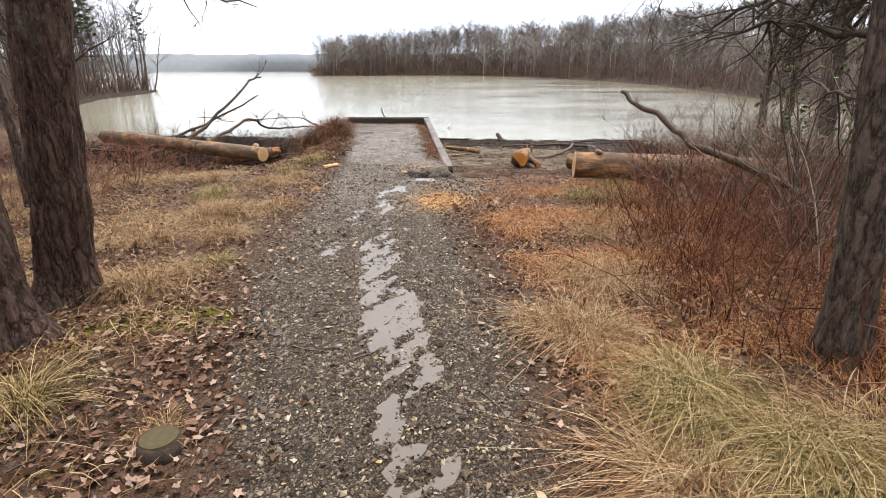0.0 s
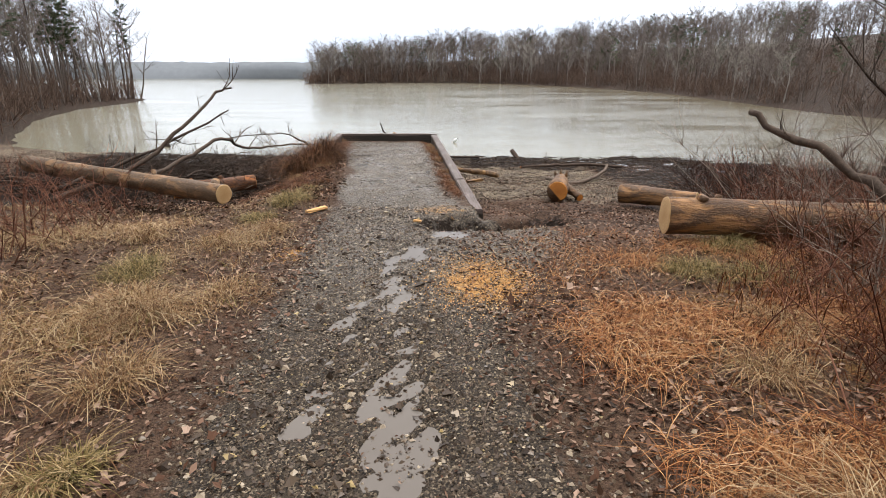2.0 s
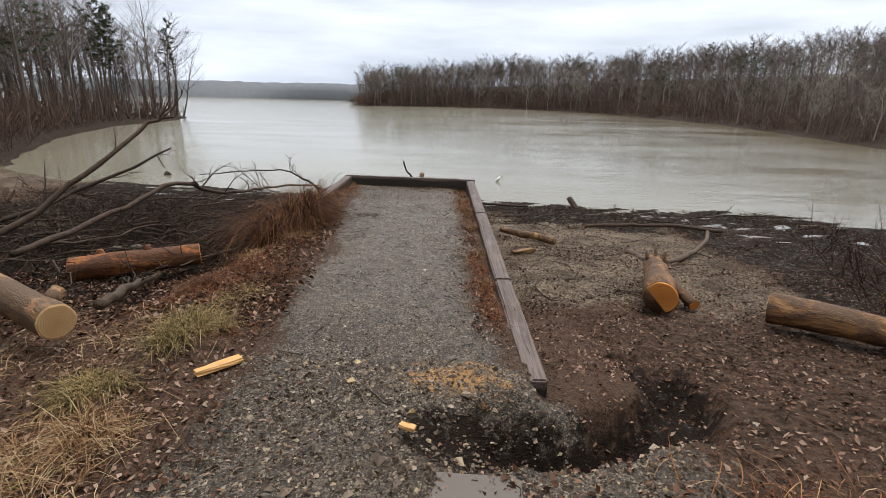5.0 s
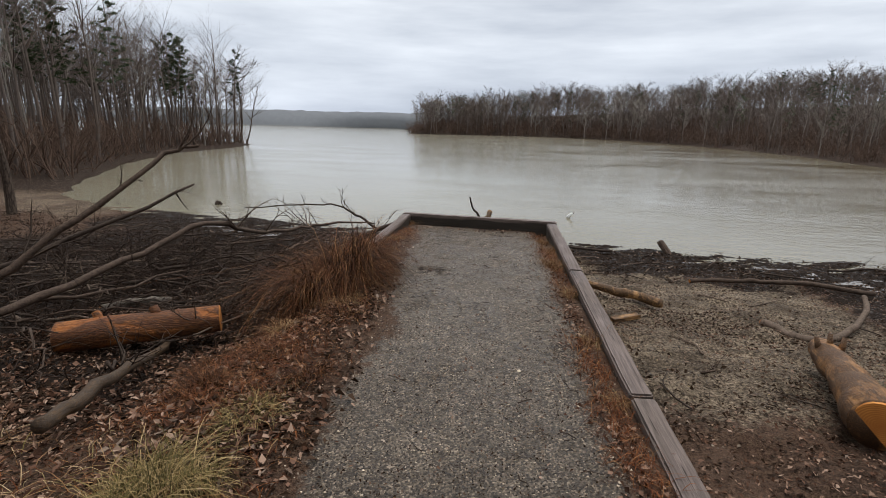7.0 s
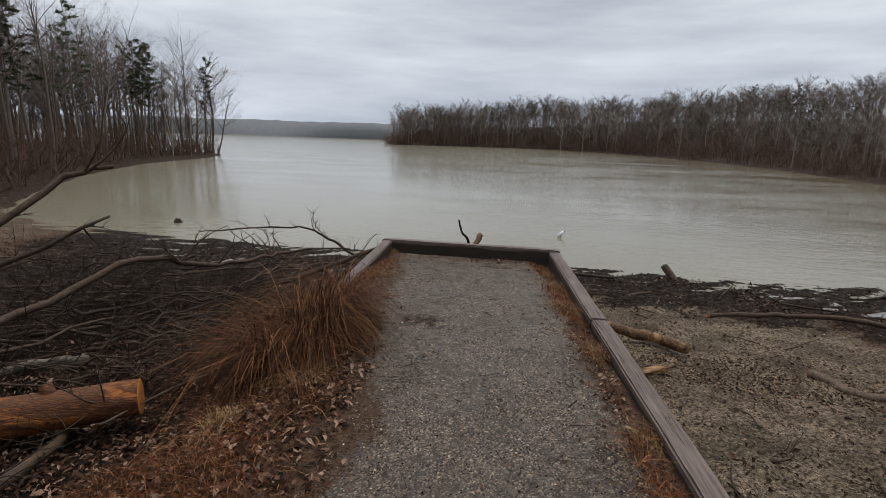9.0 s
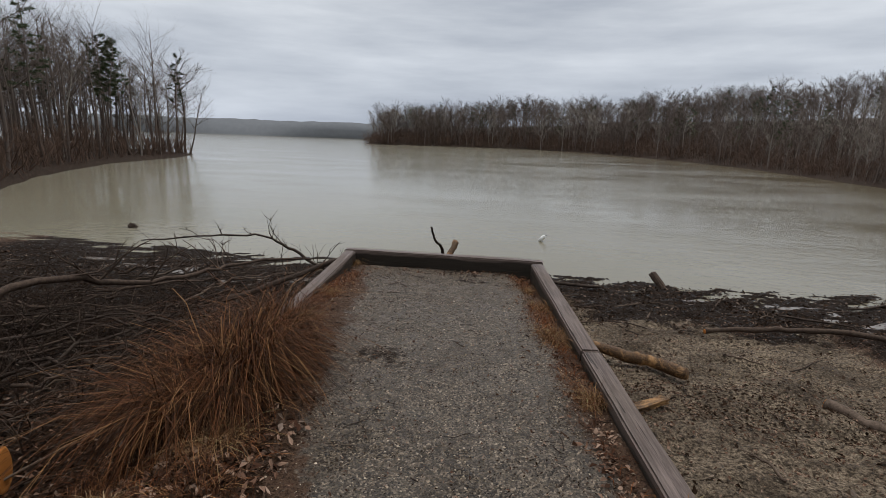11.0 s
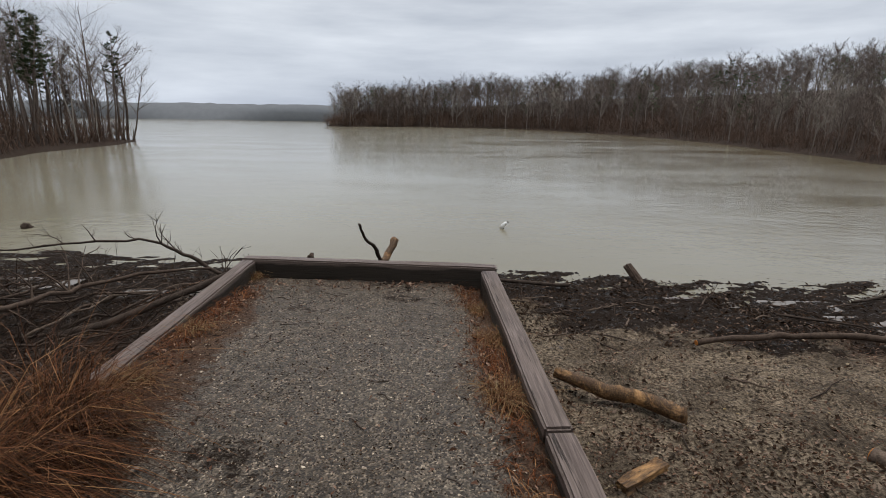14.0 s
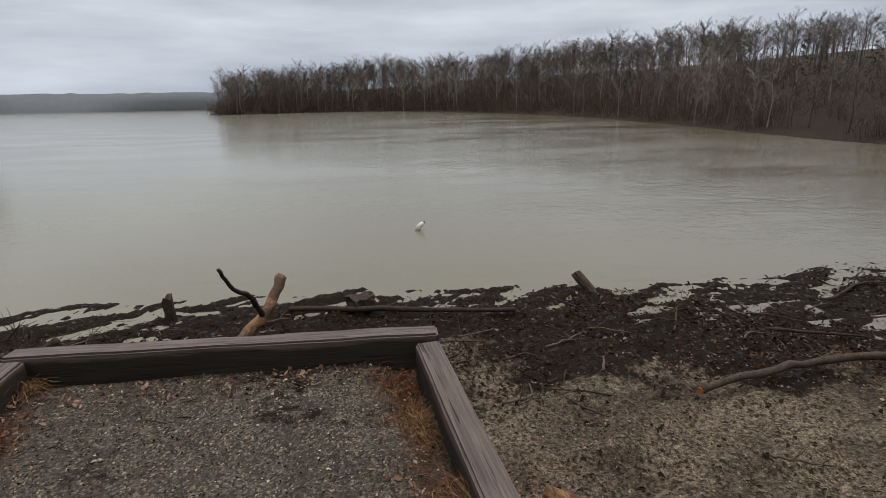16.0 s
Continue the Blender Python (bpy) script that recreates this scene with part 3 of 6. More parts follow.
# ---- timber edging ----
def timber(parent, a, b, za, zb, wide=0.19, high=0.22, seed=0):
    """A squared timber from a to b, its top at za and zb, with worn edges."""
    rng = random.Random(seed)
    a, b = Vector((*a, za)), Vector((*b, zb))
    run = b - a
    bm = bmesh.new()
    bmesh.ops.create_cube(bm, size=1.0)
    bmesh.ops.scale(bm, vec=(wide, run.length, high), verts=bm.verts)
    bmesh.ops.bevel(bm, geom=bm.edges[:], offset=0.013, segments=2, affect="EDGES")
    long_edges = [e for e in bm.edges if abs(e.verts[0].co.y - e.verts[1].co.y) > run.length * 0.5]
    bmesh.ops.subdivide_edges(bm, edges=long_edges, cuts=max(4, int(run.length / 0.12)), use_grid_fill=True)
    for v in bm.verts:
        n = noise.noise_vector(v.co * 3 + Vector((seed * 7, 0, 0)))
        v.co += Vector((n.x * 0.006, 0, n.z * 0.007))
    me = bpy.data.meshes.new("timber")
    bm.to_mesh(me)
    bm.free()
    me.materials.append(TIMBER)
    ob = new("timber", me)
    ob.parent = parent
    side = run.cross(Vector((0, 0, 1))).normalized()
    up = side.cross(run).normalized()
    mid = (a + b) / 2 - up * high / 2 - parent.location
    ob.matrix_local = Matrix.Translation(mid) @ Matrix((side, run.normalized(), up)).transposed().to_4x4()
    return ob


def along(line, s):
    (ax, ay), (bx, by) = line
    return ax + (bx - ax) * s, ay + (by - ay) * s


edging = thing("timber_edging", (-1.7, 15.6, -0.1), "weathered grey timber edging round a gravel platform", "edging")
top_r = lambda s: -0.06 + 0.185 * s
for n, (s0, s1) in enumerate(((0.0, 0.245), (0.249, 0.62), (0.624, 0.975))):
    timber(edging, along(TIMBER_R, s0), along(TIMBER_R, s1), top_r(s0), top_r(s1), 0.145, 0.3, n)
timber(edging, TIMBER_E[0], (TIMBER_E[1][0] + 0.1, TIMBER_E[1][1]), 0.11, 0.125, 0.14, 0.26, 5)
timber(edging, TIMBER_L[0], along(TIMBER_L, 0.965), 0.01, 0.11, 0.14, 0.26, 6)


# ---- logs and branches ----
def log(name, a, b, ra, rb, bark, cut, label, knots=(), both=True, seed=0, group="felled logs"):
    """A sawn log from a to b: barked body, sawn faces, branch stubs."""
    a, b = Vector(a), Vector(b)
    base = thing(name, a, label, "log", group)
    run = b - a
    way = run.normalized()
    side = way.cross(Vector((0, 0, 1))).normalized()
    up = side.cross(way)
    turn = Matrix((side, way, up)).transposed().to_4x4()
    g = Geo()
    rings, sides = max(10, int(run.length / 0.07)), 28
    for i in range(rings + 1):
        s = i / rings
        r0 = ra + (rb - ra) * s
        for k in range(sides):
            ang = 2 * math.pi * k / sides
            n = noise.noise(Vector((math.cos(ang) * 1.2, s * run.length * 1.8, math.sin(ang) * 1.2 + seed * 9)))
            n2 = noise.noise(Vector((math.cos(ang) * 5, s * run.length * 4, math.sin(ang) * 5 + seed * 9)))
            r = r0 * (1 + 0.1 * n + 0.05 * n2)
            g.v.append((r * math.cos(ang) , s * run.length, r * math.sin(ang)))
    for i in range(rings):
        for k in range(sides):
            m = (k + 1) % sides
            g.f.append((i * sides + k, i * sides + m, (i + 1) * sides + m, (i + 1) * sides + k))
    body = part("bark", g, bark, base)
    body.matrix_local = turn
    for end, ring in ((0, 0), (1, rings)):
        if end and not both:
            continue
        f = Geo()
        rim = [Vector(g.v[ring * sides + k]) for k in range(sides)]
        mid = Vector((0, run.length * end, 0))
        lift = 0.006 * (1 if end else -1)
        f.v = [tuple(p) for p in rim] + [tuple(mid + (p - mid) * 0.9 + Vector((0, lift, 0))) for p in rim] + [tuple(mid + Vector((0, lift * 1.3, 0)))]
        for k in range(sides):
            m = (k + 1) % sides
            f.f.append((k, m, sides + m, sides + k) if end == 0 else (m, k, sides + k, sides + m))
            f.f.append((sides + k, sides + m, 2 * sides) if end == 0 else (sides + m, sides + k, 2 * sides))
        face = part("cut_face", f, cut, base, "freshly sawn end with growth rings", smooth=False)
        face.matrix_local = turn
    for s, ang, r, l in knots:
        q = Geo()
        p0 = Vector((math.cos(ang) * ra * 0.7, s * run.length, math.sin(ang) * ra * 0.7))
        out = Vector((math.cos(ang), 0.35, math.sin(ang))).normalized()
        q.tube([p0, p0 + out * (ra * 0.4), p0 + out * (ra * 0.4 + l)], [r * 1.4, r * 1.1, r], 10)
        part("branch_stub", q, bark, base).matrix_local = turn
    return base


log("log", (-3.02, 8.74, 0.12), (-6.9, 10.75, 0.18), 0.12, 0.125, LOG_PALE, CUT_PALE, "long pale-barked log lying at the edge of a brush pile", ((0.06, 0.6, 0.05, 0.07), (0.3, 1.3, 0.03, 0.05)), False, 1)
log("log", (-3.62, 11.55, -0.28), (-4.75, 10.9, -0.32), 0.125, 0.135, LOG_SMOOTH, CUT_ORANGE, "short orange peeling log lying on black mud", ((0.4, 1.2, 0.04, 0.05), (0.75, 1.0, 0.035, 0.06)), True, 2)
log("log", (2.66, 10.9, -0.36), (3.56, 10.15, -0.31), 0.16, 0.125, LOG_BROWN, CUT_PALE, "short brown sawn log lying on the shore", (), True, 3)
log("log", (1.9, 7.5, 0.17), (4.9, 7.1, 0.1), 0.19, 0.215, LOG_BROWN, CUT_PALE, "thick brown sawn log beside dead brush", ((0.1, 1.4, 0.05, 0.02), (0.16, 1.9, 0.035, 0.02)), False, 4)


def bough(pts, r0, r1, steps=6, wob=0.03, seed=0):
    """A smooth crooked line of places and radii through the given ones."""
    rng = random.Random(seed)
    pts = [Vector(p) for p in pts]
    out = []
    for i in range(len(pts) - 1):
        p0, p1, p2, p3 = pts[max(i - 1, 0)], pts[i], pts[i + 1], pts[min(i + 2, len(pts) - 1)]
        for k in range(steps):
            s = k / steps
            q = 0.5 * (2 * p1 + (p2 - p0) * s + (2 * p0 - 5 * p1 + 4 * p2 - p3) * s * s + (3 * p1 - p0 - 3 * p2 + p3) * s ** 3)
            out.append(q + Vector((rng.uniform(-1, 1), rng.uniform(-1, 1), rng.uniform(-1, 1))) * wob)
    out.append(pts[-1])
    radii = [r0 + (r1 - r0) * (i / (len(out) - 1)) * (1 + 0.0 * i) for i in range(len(out))]
    return out, [r * rng.uniform(0.9, 1.12) for r in radii]


def sprays(g, line, radii, count, length, rng, depth=2, start=0.3, up=0.3, sides=4):
    """Side twigs along a line, forking."""
    last = len(line) - 1
    for _ in range(count):
        i = min(last, int(last * rng.uniform(start, 1.0)))
        way = (line[min(i + 1, last)] - line[max(i - 1, 0)]).normalized()
        d = (way * rng.uniform(0.3, 1.0) + Vector((rng.gauss(0, 0.6), rng.gauss(0, 0.6), rng.gauss(up, 0.5)))).normalized()
        l = length * rng.uniform(0.4, 1.2)
        p = line[i]
        pts = [p]
        for _k in range(4):
            d = (d + Vector((rng.gauss(0, 0.22), rng.gauss(0, 0.22), rng.gauss(0, 0.2)))).normalized()
            pts.append(pts[-1] + d * l / 4)
        r = min(radii[i] * 0.6, 0.004 + l * 0.012)
        g.tube(pts, [r, r * 0.8, r * 0.6, r * 0.45, r * 0.25], sides, False)
        if depth > 1:
            sprays(g, pts, [r] * 5, 3, l * 0.5, rng, depth - 1, 0.2, up, 3)


def branch(name, pts, r0, r1, material, label, twigs=0, length=0.5, seed=0, wob=0.02, cut=None, up=0.3, group=""):
    rng = random.Random(seed)
    origin = Vector(pts[0])
    line, radii = bough([Vector(p) - origin for p in pts], r0, r1, 5, wob, seed)
    base = thing(name, origin, label, "branch", group)
    part("limb", Geo().tube(line, radii, 9), material, base)
    if twigs:
        g = Geo()
        sprays(g, line, radii, twigs, length, rng, 2, up=up)
        tagged(part("twig_spray", g, material, base), kind="stuff")
    if cut:
        d = (line[0] - line[1]).normalized()
        part("cut_face", Geo().tube([line[0] - d * 0.01, line[0] + d * 0.006], [r0 * 0.98, r0 * 0.94], 12), cut, base, "fresh orange sawn end", False)
    return base


# the tangle of limbs left of the platform
branch("fallen_branch", [(-5.2, 10.7, -0.12), (-5.0, 12.0, 0.06), (-4.75, 13.06, 0.3), (-4.72, 14.1, 0.0), (-4.5, 15.2, -0.14), (-4.3, 15.9, -0.18), (-3.7, 16.6, -0.27)], 0.04, 0.014, BRANCH_MID, "long grey crooked branch lying over a brush pile", 16, 0.7, 11)
branch("fallen_branch", [(-5.6, 9.2, -0.1), (-4.95, 10.3, 0.2), (-4.48, 11.0, 0.72), (-4.15, 11.7, 1.22), (-3.98, 11.95, 1.3)], 0.042, 0.014, BRANCH_MID, "dark grey branch rising slanting out of a brush pile", 6, 0.5, 12)
branch("fallen_branch", [(-5.7, 9.5, 0.0), (-4.85, 10.8, 0.4), (-4.1, 12.0, 0.92)], 0.035, 0.01, BRANCH_DARK, "thin dark branch rising out of a brush pile", 14, 0.5, 13)
TORN = log_material("torn_branch_bark", (0.07, 0.045, 0.03), (0.3, 0.16, 0.06), (0.06, 0.046, 0.036), 1.3)
LICHEN = bark_material("lichen_bark", (0.05, 0.042, 0.034), (0.2, 0.17, 0.14), (9, 9, 9), 0.006, 0.9, 0.1)
branch("fallen_branch", [(-3.25, 9.4, -0.04), (-3.45, 9.95, -0.14), (-3.7, 10.6, -0.3), (-4.0, 11.35, -0.48)], 0.048, 0.03, TORN, "stout torn branch with orange patches lying in grass", 2, 0.25, 15)
branch("fallen_branch", [(-5.35, 12.0, -0.5), (-5.1, 12.25, -0.47), (-4.85, 12.45, -0.5)], 0.045, 0.036, LICHEN, "short lichen-spotted branch lying behind a log", 1, 0.2, 18, 0.01, CUT_ORANGE)
branch("fallen_branch", [(-3.6, 16.95, -0.5), (-4.1, 16.9, -0.22), (-4.5, 16.8, 0.0), (-5.3, 16.7, -0.02), (-6.3, 16.5, -0.1)], 0.026, 0.008, BRANCH_DARK, "dark twiggy branch hanging over the shore", 10, 0.45, 16, up=0.6)
branch("fallen_branch", [(-4.6, 15.2, -0.6), (-3.6, 16.1, -0.35), (-2.95, 16.3, -0.05)], 0.04, 0.03, BRANCH_DARK, "stout dark branch lying against the timber edging", 4, 0.5, 17)
rng = random.Random(5)
for n in range(130):
    x, y = min(rng.gauss(-6.0, 1.7), -3.7), min(max(rng.gauss(13.6, 1.7), 10.3), 16.9)
    ang, l = rng.gauss(0.5, 0.6), rng.uniform(0.8, 3.0)
    z = land_at(x, y) + rng.uniform(0.02, 0.3)
    dx, dy = math.cos(ang) * l, math.sin(ang) * l
    x2, y2 = x + dx, min(y + dy, 18)
    if x2 > -3.5:
        x2 = -3.5 - rng.random() * 0.5
    z2 = land_at(x2, y2) + rng.uniform(0.03, 0.35)
    branch("fallen_branch", [(x, y, z), ((x + x2) / 2 + rng.gauss(0, 0.1), (y + y2) / 2, (z + z2) / 2 + rng.uniform(0, 0.1)), (x2, y2, z2)], rng.uniform(0.007, 0.024), 0.005,
           rng.choice([BRANCH, BRANCH_MID, BRANCH_MID, BRANCH_DARK, BRANCH_DARK]), "wet dark branch lying in a brush pile on mud", 6, 0.5, 100 + n, 0.045, group="brush pile branches")


pile = []
while len(pile) < 900:
    x, y = rng.gauss(-5.9, 1.7), rng.gauss(13.6, 1.7)
    if x < -3.6 and y < 17.3 and y > 9.6:
        pile.append((x, y))
PILE_SPOTS = pile

# the sawn fork on the right shore
fork = thing("sawn_fork", (1.62, 10.98, -0.34), "forked log piece with orange sawn end and two thin limbs", "log")
line, radii = bough([(0, 0, 0), (0.13, 0.5, -0.01), (0.28, 1.05, -0.05), (0.4, 1.6, -0.1)], 0.165, 0.105, 6, 0.012, 3)
part("bark", Geo().tube(line, radii, 20), LOG_BROWN, fork)
part("cut_face", Geo().tube([(0.004, 0.002, 0), (-0.004, -0.012, 0)], [0.163, 0.157], 20), CUT_ORANGE, fork, "bright orange sawn end", False)
line, radii = bough([(0.22, 0.8, -0.02), (0.36, 0.48, -0.1), (0.45, 0.26, -0.17)], 0.08, 0.06, 4, 0.008, 4)
part("limb", Geo().tube(line, radii, 12), LOG_BROWN, fork)
part("cut_face", Geo().tube([line[-1], line[-1] + Vector((0.004, -0.012, -0.003))], [0.062, 0.058], 12), CUT_ORANGE, fork, "bright orange sawn end", False)
for n, (dx, h) in enumerate(((0.0, 0.13), (0.09, 0.1), (-0.08, 0.09))):
    part("branch_stub", Geo().tube([(0.36 + dx, 1.36, -0.05), (0.36 + dx * 1.4, 1.4, 0.0 + h)], [0.035, 0.02], 8), LOG_BROWN, fork)

# driftwood on the beach
SPLIT = log_material("split_driftwood", (0.2, 0.1, 0.042), (0.58, 0.33, 0.135), (0.06, 0.036, 0.024), 0.5)
branch("driftwood", [(2.1, 14.0, -0.7), (2.3, 13.66, -0.74), (2.62, 13.6, -0.73), (3.05, 13.95, -0.69), (3.5, 14.5, -0.62), (3.7, 14.95, -0.55)], 0.055, 0.03, BRANCH, "bent stick with a sawn orange end on sand", 2, 0.25, 30, 0.012, CUT_ORANGE)
rng = random.Random(77)
for n, (x, y, l, a) in enumerate(((0.9, 17.15, 0.5, 0.4), (2.4, 17.3, 0.7, 0.9), (1.5, 17.5, 0.45, -0.5), (1.2, 16.5, 0.3, 1.2), (3.4, 17.6, 0.6, -0.7), (0.4, 16.9, 0.35, -0.2), (2.9, 16.9, 0.3, 0.3), (4.2, 17.5, 0.5, 0.2),
                                  (1.0, 12.6, 0.3, 1.9), (0.8, 12.0, 0.25, 0.9), (1.7, 15.2, 0.4, -0.4), (0.2, 16.2, 0.4, 0.7), (-0.1, 17.6, 0.6, 0.1), (-2.2, 18.3, 0.5, 0.3))):
    p = Vector((x, y, land_at(x, y) + 0.015))
    q = Vector((x + l * math.cos(a), y + l * math.sin(a), 0))
    q.z = land_at(q.x, q.y) + 0.03
    m = p.lerp(q, 0.5) + Vector((rng.gauss(0, 0.05), rng.gauss(0, 0.05), 0.03))
    branch("stick", [p, m, q], 0.013, 0.006, rng.choice([BRANCH, BRANCH_MID]), "small crooked stick lying on wet mud", 3, 0.22, 400 + n, 0.008, group="shore sticks")

branch("driftwood", [(0.12, 15.0, -0.66), (0.45, 14.7, -0.66), (0.72, 14.6, -0.68), (1.0, 14.4, -0.69)], 0.052, 0.068, SPLIT, "orange-brown split driftwood lying on sand", seed=31, wob=0.012)
branch("driftwood", [(1.8, 16.0, -0.78), (2.6, 16.15, -0.77), (3.4, 16.2, -0.74), (4.4, 15.9, -0.76)], 0.03, 0.042, BRANCH_MID, "long brown stick lying on the beach", 2, 0.3, 32, 0.015, CUT_ORANGE)
branch("driftwood", [(-1.6, 17.42, -0.06), (-1.7, 17.22, -0.26), (-1.85, 17.0, -0.4), (-2.15, 16.6, -0.5), (-2.6, 16.2, -0.62)], 0.05, 0.045, LOG_PALE, "broken bare stub standing out of the bank", seed=33, wob=0.012)
branch("driftwood", [(-1.75, 17.1, -0.3), (-1.78, 16.9, -0.05), (-1.86, 16.7, 0.1), (-1.9, 16.52, 0.32)], 0.026, 0.014, BRANCH_DARK, "thin dark curved stick rising behind the timber", seed=34, wob=0.006)
branch("driftwood", [(-1.75, 18.6, -0.86), (-0.4, 18.3, -0.83), (0.85, 18.0, -0.82)], 0.034, 0.026, BRANCH_DARK, "long dark stick lying along the waterline", 2, 0.3, 35, 0.015)
branch("driftwood", [(4.6, 17.6, -0.86), (5.6, 18.1, -0.88), (6.8, 18.0, -0.85)], 0.02, 0.01, BRANCH_DARK, "thin dark stick lying in shallow mud", 5, 0.4, 36)
branch("driftwood", [(3.2, 17.0, -0.82), (4.0, 16.6, -0.8)], 0.018, 0.01, BRANCH_DARK, "thin dark stick lying on mud", 2, 0.2, 37)
branch("fallen_branch", [(3.6, 5.2, 0.35), (3.0, 5.9, 0.62), (2.6, 6.6, 0.95), (2.35, 7.1, 1.2)], 0.048, 0.024, BRANCH_MID, "stripped dead branch slanting up out of brush", 7, 0.22, 38, 0.045)


def chunk(name, at, size, yaw, material, label, seed=0, tilt=0.0):
    """A split or broken piece of wood or stone."""
    bm = bmesh.new()
    bmesh.ops.create_cube(bm, size=1.0)
    bmesh.ops.subdivide_edges(bm, edges=bm.edges[:], cuts=3, use_grid_fill=True)
    for v in bm.verts:
        n = noise.noise_vector(v.co * 2.2 + Vector((seed * 5.3, seed, 0)))
        v.co = Vector((v.co.x * size[0] * (1 - 0.5 * abs(v.co.y) ** 2), v.co.y * size[1], v.co.z * size[2])) + Vector((n.x * size[0], n.y * size[0] * 0.5, n.z * size[2])) * 0.28
    if name == "rock":
        for v in bm.verts:
            u = Vector((v.co.x / size[0], v.co.y / size[1], v.co.z / size[2]))
            u = u.normalized() * (0.45 + 0.25 * noise.noise(u * 2 + Vector((seed, 0, 0))))
            v.co = Vector((u.x * size[0], u.y * size[1], u.z * size[2]))
    me = bpy.data.meshes.new(name)
    bm.to_mesh(me)
    bm.free()
    me.materials.append(material)
    me.polygons.foreach_set("use_smooth", [name == "rock"] * len(me.polygons))
    ob = new(name, me)
    ob.location, ob.rotation_euler = at, (tilt, 0, yaw)
    return tagged(ob, label, "rock" if name == "rock" else "wood")


chunk("wood_chip", (-1.86, 8.58, -0.035), (0.06, 0.28, 0.03), -0.75, CHIP, "fresh orange split of wood lying beside gravel", 1)
chunk("wood_chip", (0.42, 13.66, land_at(0.42, 13.66) + 0.03), (0.09, 0.42, 0.05), -0.95, SPLIT, "weathered split of wood lying on sand", 2)
chunk("wood_chip", (-0.62, 8.12, -0.055), (0.04, 0.09, 0.02), 1.2, CHIP, "small orange chip of wood on gravel", 3)
chunk("broken_post", (2.02, 18.72, -0.86), (0.11, 0.42, 0.09), 0.6, BRANCH_MID, "broken dark stump standing at the waterline", 4, 0.7)
chunk("broken_post", (-3.15, 18.8, -0.85), (0.11, 0.11, 0.34), 0.2, BRANCH_MID, "stub of a weathered post at the waterline", 5)
chunk("rock", (-10.2, 21.6, -0.93), (0.24, 0.2, 0.2), 0.5, BRANCH_DARK, "dark rock standing in shallow water", 6)
chunk("rock", (-3.3, 14.6, -0.55), (0.4, 0.5, 0.3), 0.5, BRANCH, "grey rock lying below the timber edging", 7)
chunk("driftwood_knot", (-0.9, 18.6, -0.86), (0.3, 0.3, 0.22), 0.5, BRANCH_DARK, "black knot of driftwood at the waterline", 8)

stump = thing("tree_stump", (-1.3, 1.95, land_at(-1.3, 1.95)), "low mossy sawn stump in leaf litter", "stump")
part("bark", Geo().tube([(0, 0, -0.06), (0, 0, 0.02), (0.004, 0, 0.075)], [0.115, 0.1, 0.092], 16), BRANCH_DARK, stump)
part("cut_face", Geo().tube([(0.004, 0, 0.07), (0.004, 0, 0.084)], [0.088, 0.082], 16), MOSSY, stump, "mossy weathered cut top", False)

# a white bottle afloat
BOTTLE_AT = (0.28, 22.6, -0.93)
bottle = thing("bottle", BOTTLE_AT, "white plastic bottle floating in the lake", "bottle")
WHITE = plain_material("white_plastic", (0.7, 0.7, 0.68), (0.82, 0.82, 0.8), 20, 0.35)
part("body", Geo().tube([(-0.06, 0, -0.03), (-0.02, 0, 0.05), (0.05, 0, 0.11), (0.075, 0, 0.13)], [0.048, 0.052, 0.045, 0.022], 14), WHITE, bottle)
part("cap", Geo().tube([(0.075, 0, 0.13), (0.095, 0, 0.145)], [0.023, 0.021], 12), BRANCH_DARK, bottle, "dark screw cap")


# ---- trees ----
def grow(g, p, d, length, r, levels, rng, lift=0.12, fan=False):
    """A limb with its forks; levels is a list of (segments, forks, length ratio, angle, first fork). fan: forks grow longer towards the top."""
    segs, forks, ratio, angle, first = levels[0]
    pts, radii = [p], [r]
    for i in range(segs):
        wob = 0.04 if i == 0 or len(levels) > 3 else 0.1
        d = (d + Vector((rng.gauss(0, wob), rng.gauss(0, wob), rng.gauss(lift * 0.4, 0.07)))).normalized()
        pts.append(pts[-1] + d * length / segs)
        radii.append(max(r * (1 - 0.85 * (i + 1) / segs), r * 0.12))
    g.tube(pts, radii, 7 if len(levels) > 3 else (4 if len(levels) > 2 else 3), False)
    if len(levels) > 1:
        for _ in range(forks):
            s = (first + (0.99 - first) * rng.random() ** (0.7 if fan else 1.0)) * segs
            i = min(segs - 1, int(s))
            q = pts[i].lerp(pts[i + 1], s - i)
            way = (pts[i + 1] - pts[i]).normalized()
            out = way.orthogonal()
            out.rotate(Matrix.Rotation(rng.uniform(0, 6.283), 3, way))
            a = angle * rng.uniform(0.5, 1.3)
            reach = 0.75 + 0.35 * s / segs if fan else 1.15 - 0.6 * s / segs
            grow(g, q, (way * math.cos(a) + out * math.sin(a)).normalized(), length * ratio * rng.uniform(0.6, 1.25) * reach, max(radii[i] * rng.uniform(0.35, 0.6), r * 0.1), levels[1:], rng, lift)


def bare_tree(height, r, seed, forks=(16, 5, 4), first=0.35, ratio=0.38, lean=(0, 0), spread=0.75):
    g = Geo()
    rng = random.Random(seed)
    grow(g, Vector((0, 0, -0.2)), Vector((*lean, 1)).normalized(), height * 0.8, r,
         [(9, forks[0], ratio, spread, first), (5, forks[1], 0.5, 0.7, 0.25), (2, forks[2], 0.6, 0.75, 0.15), (1, 0, 0, 0, 0)], rng, 0.12, True)
    return g


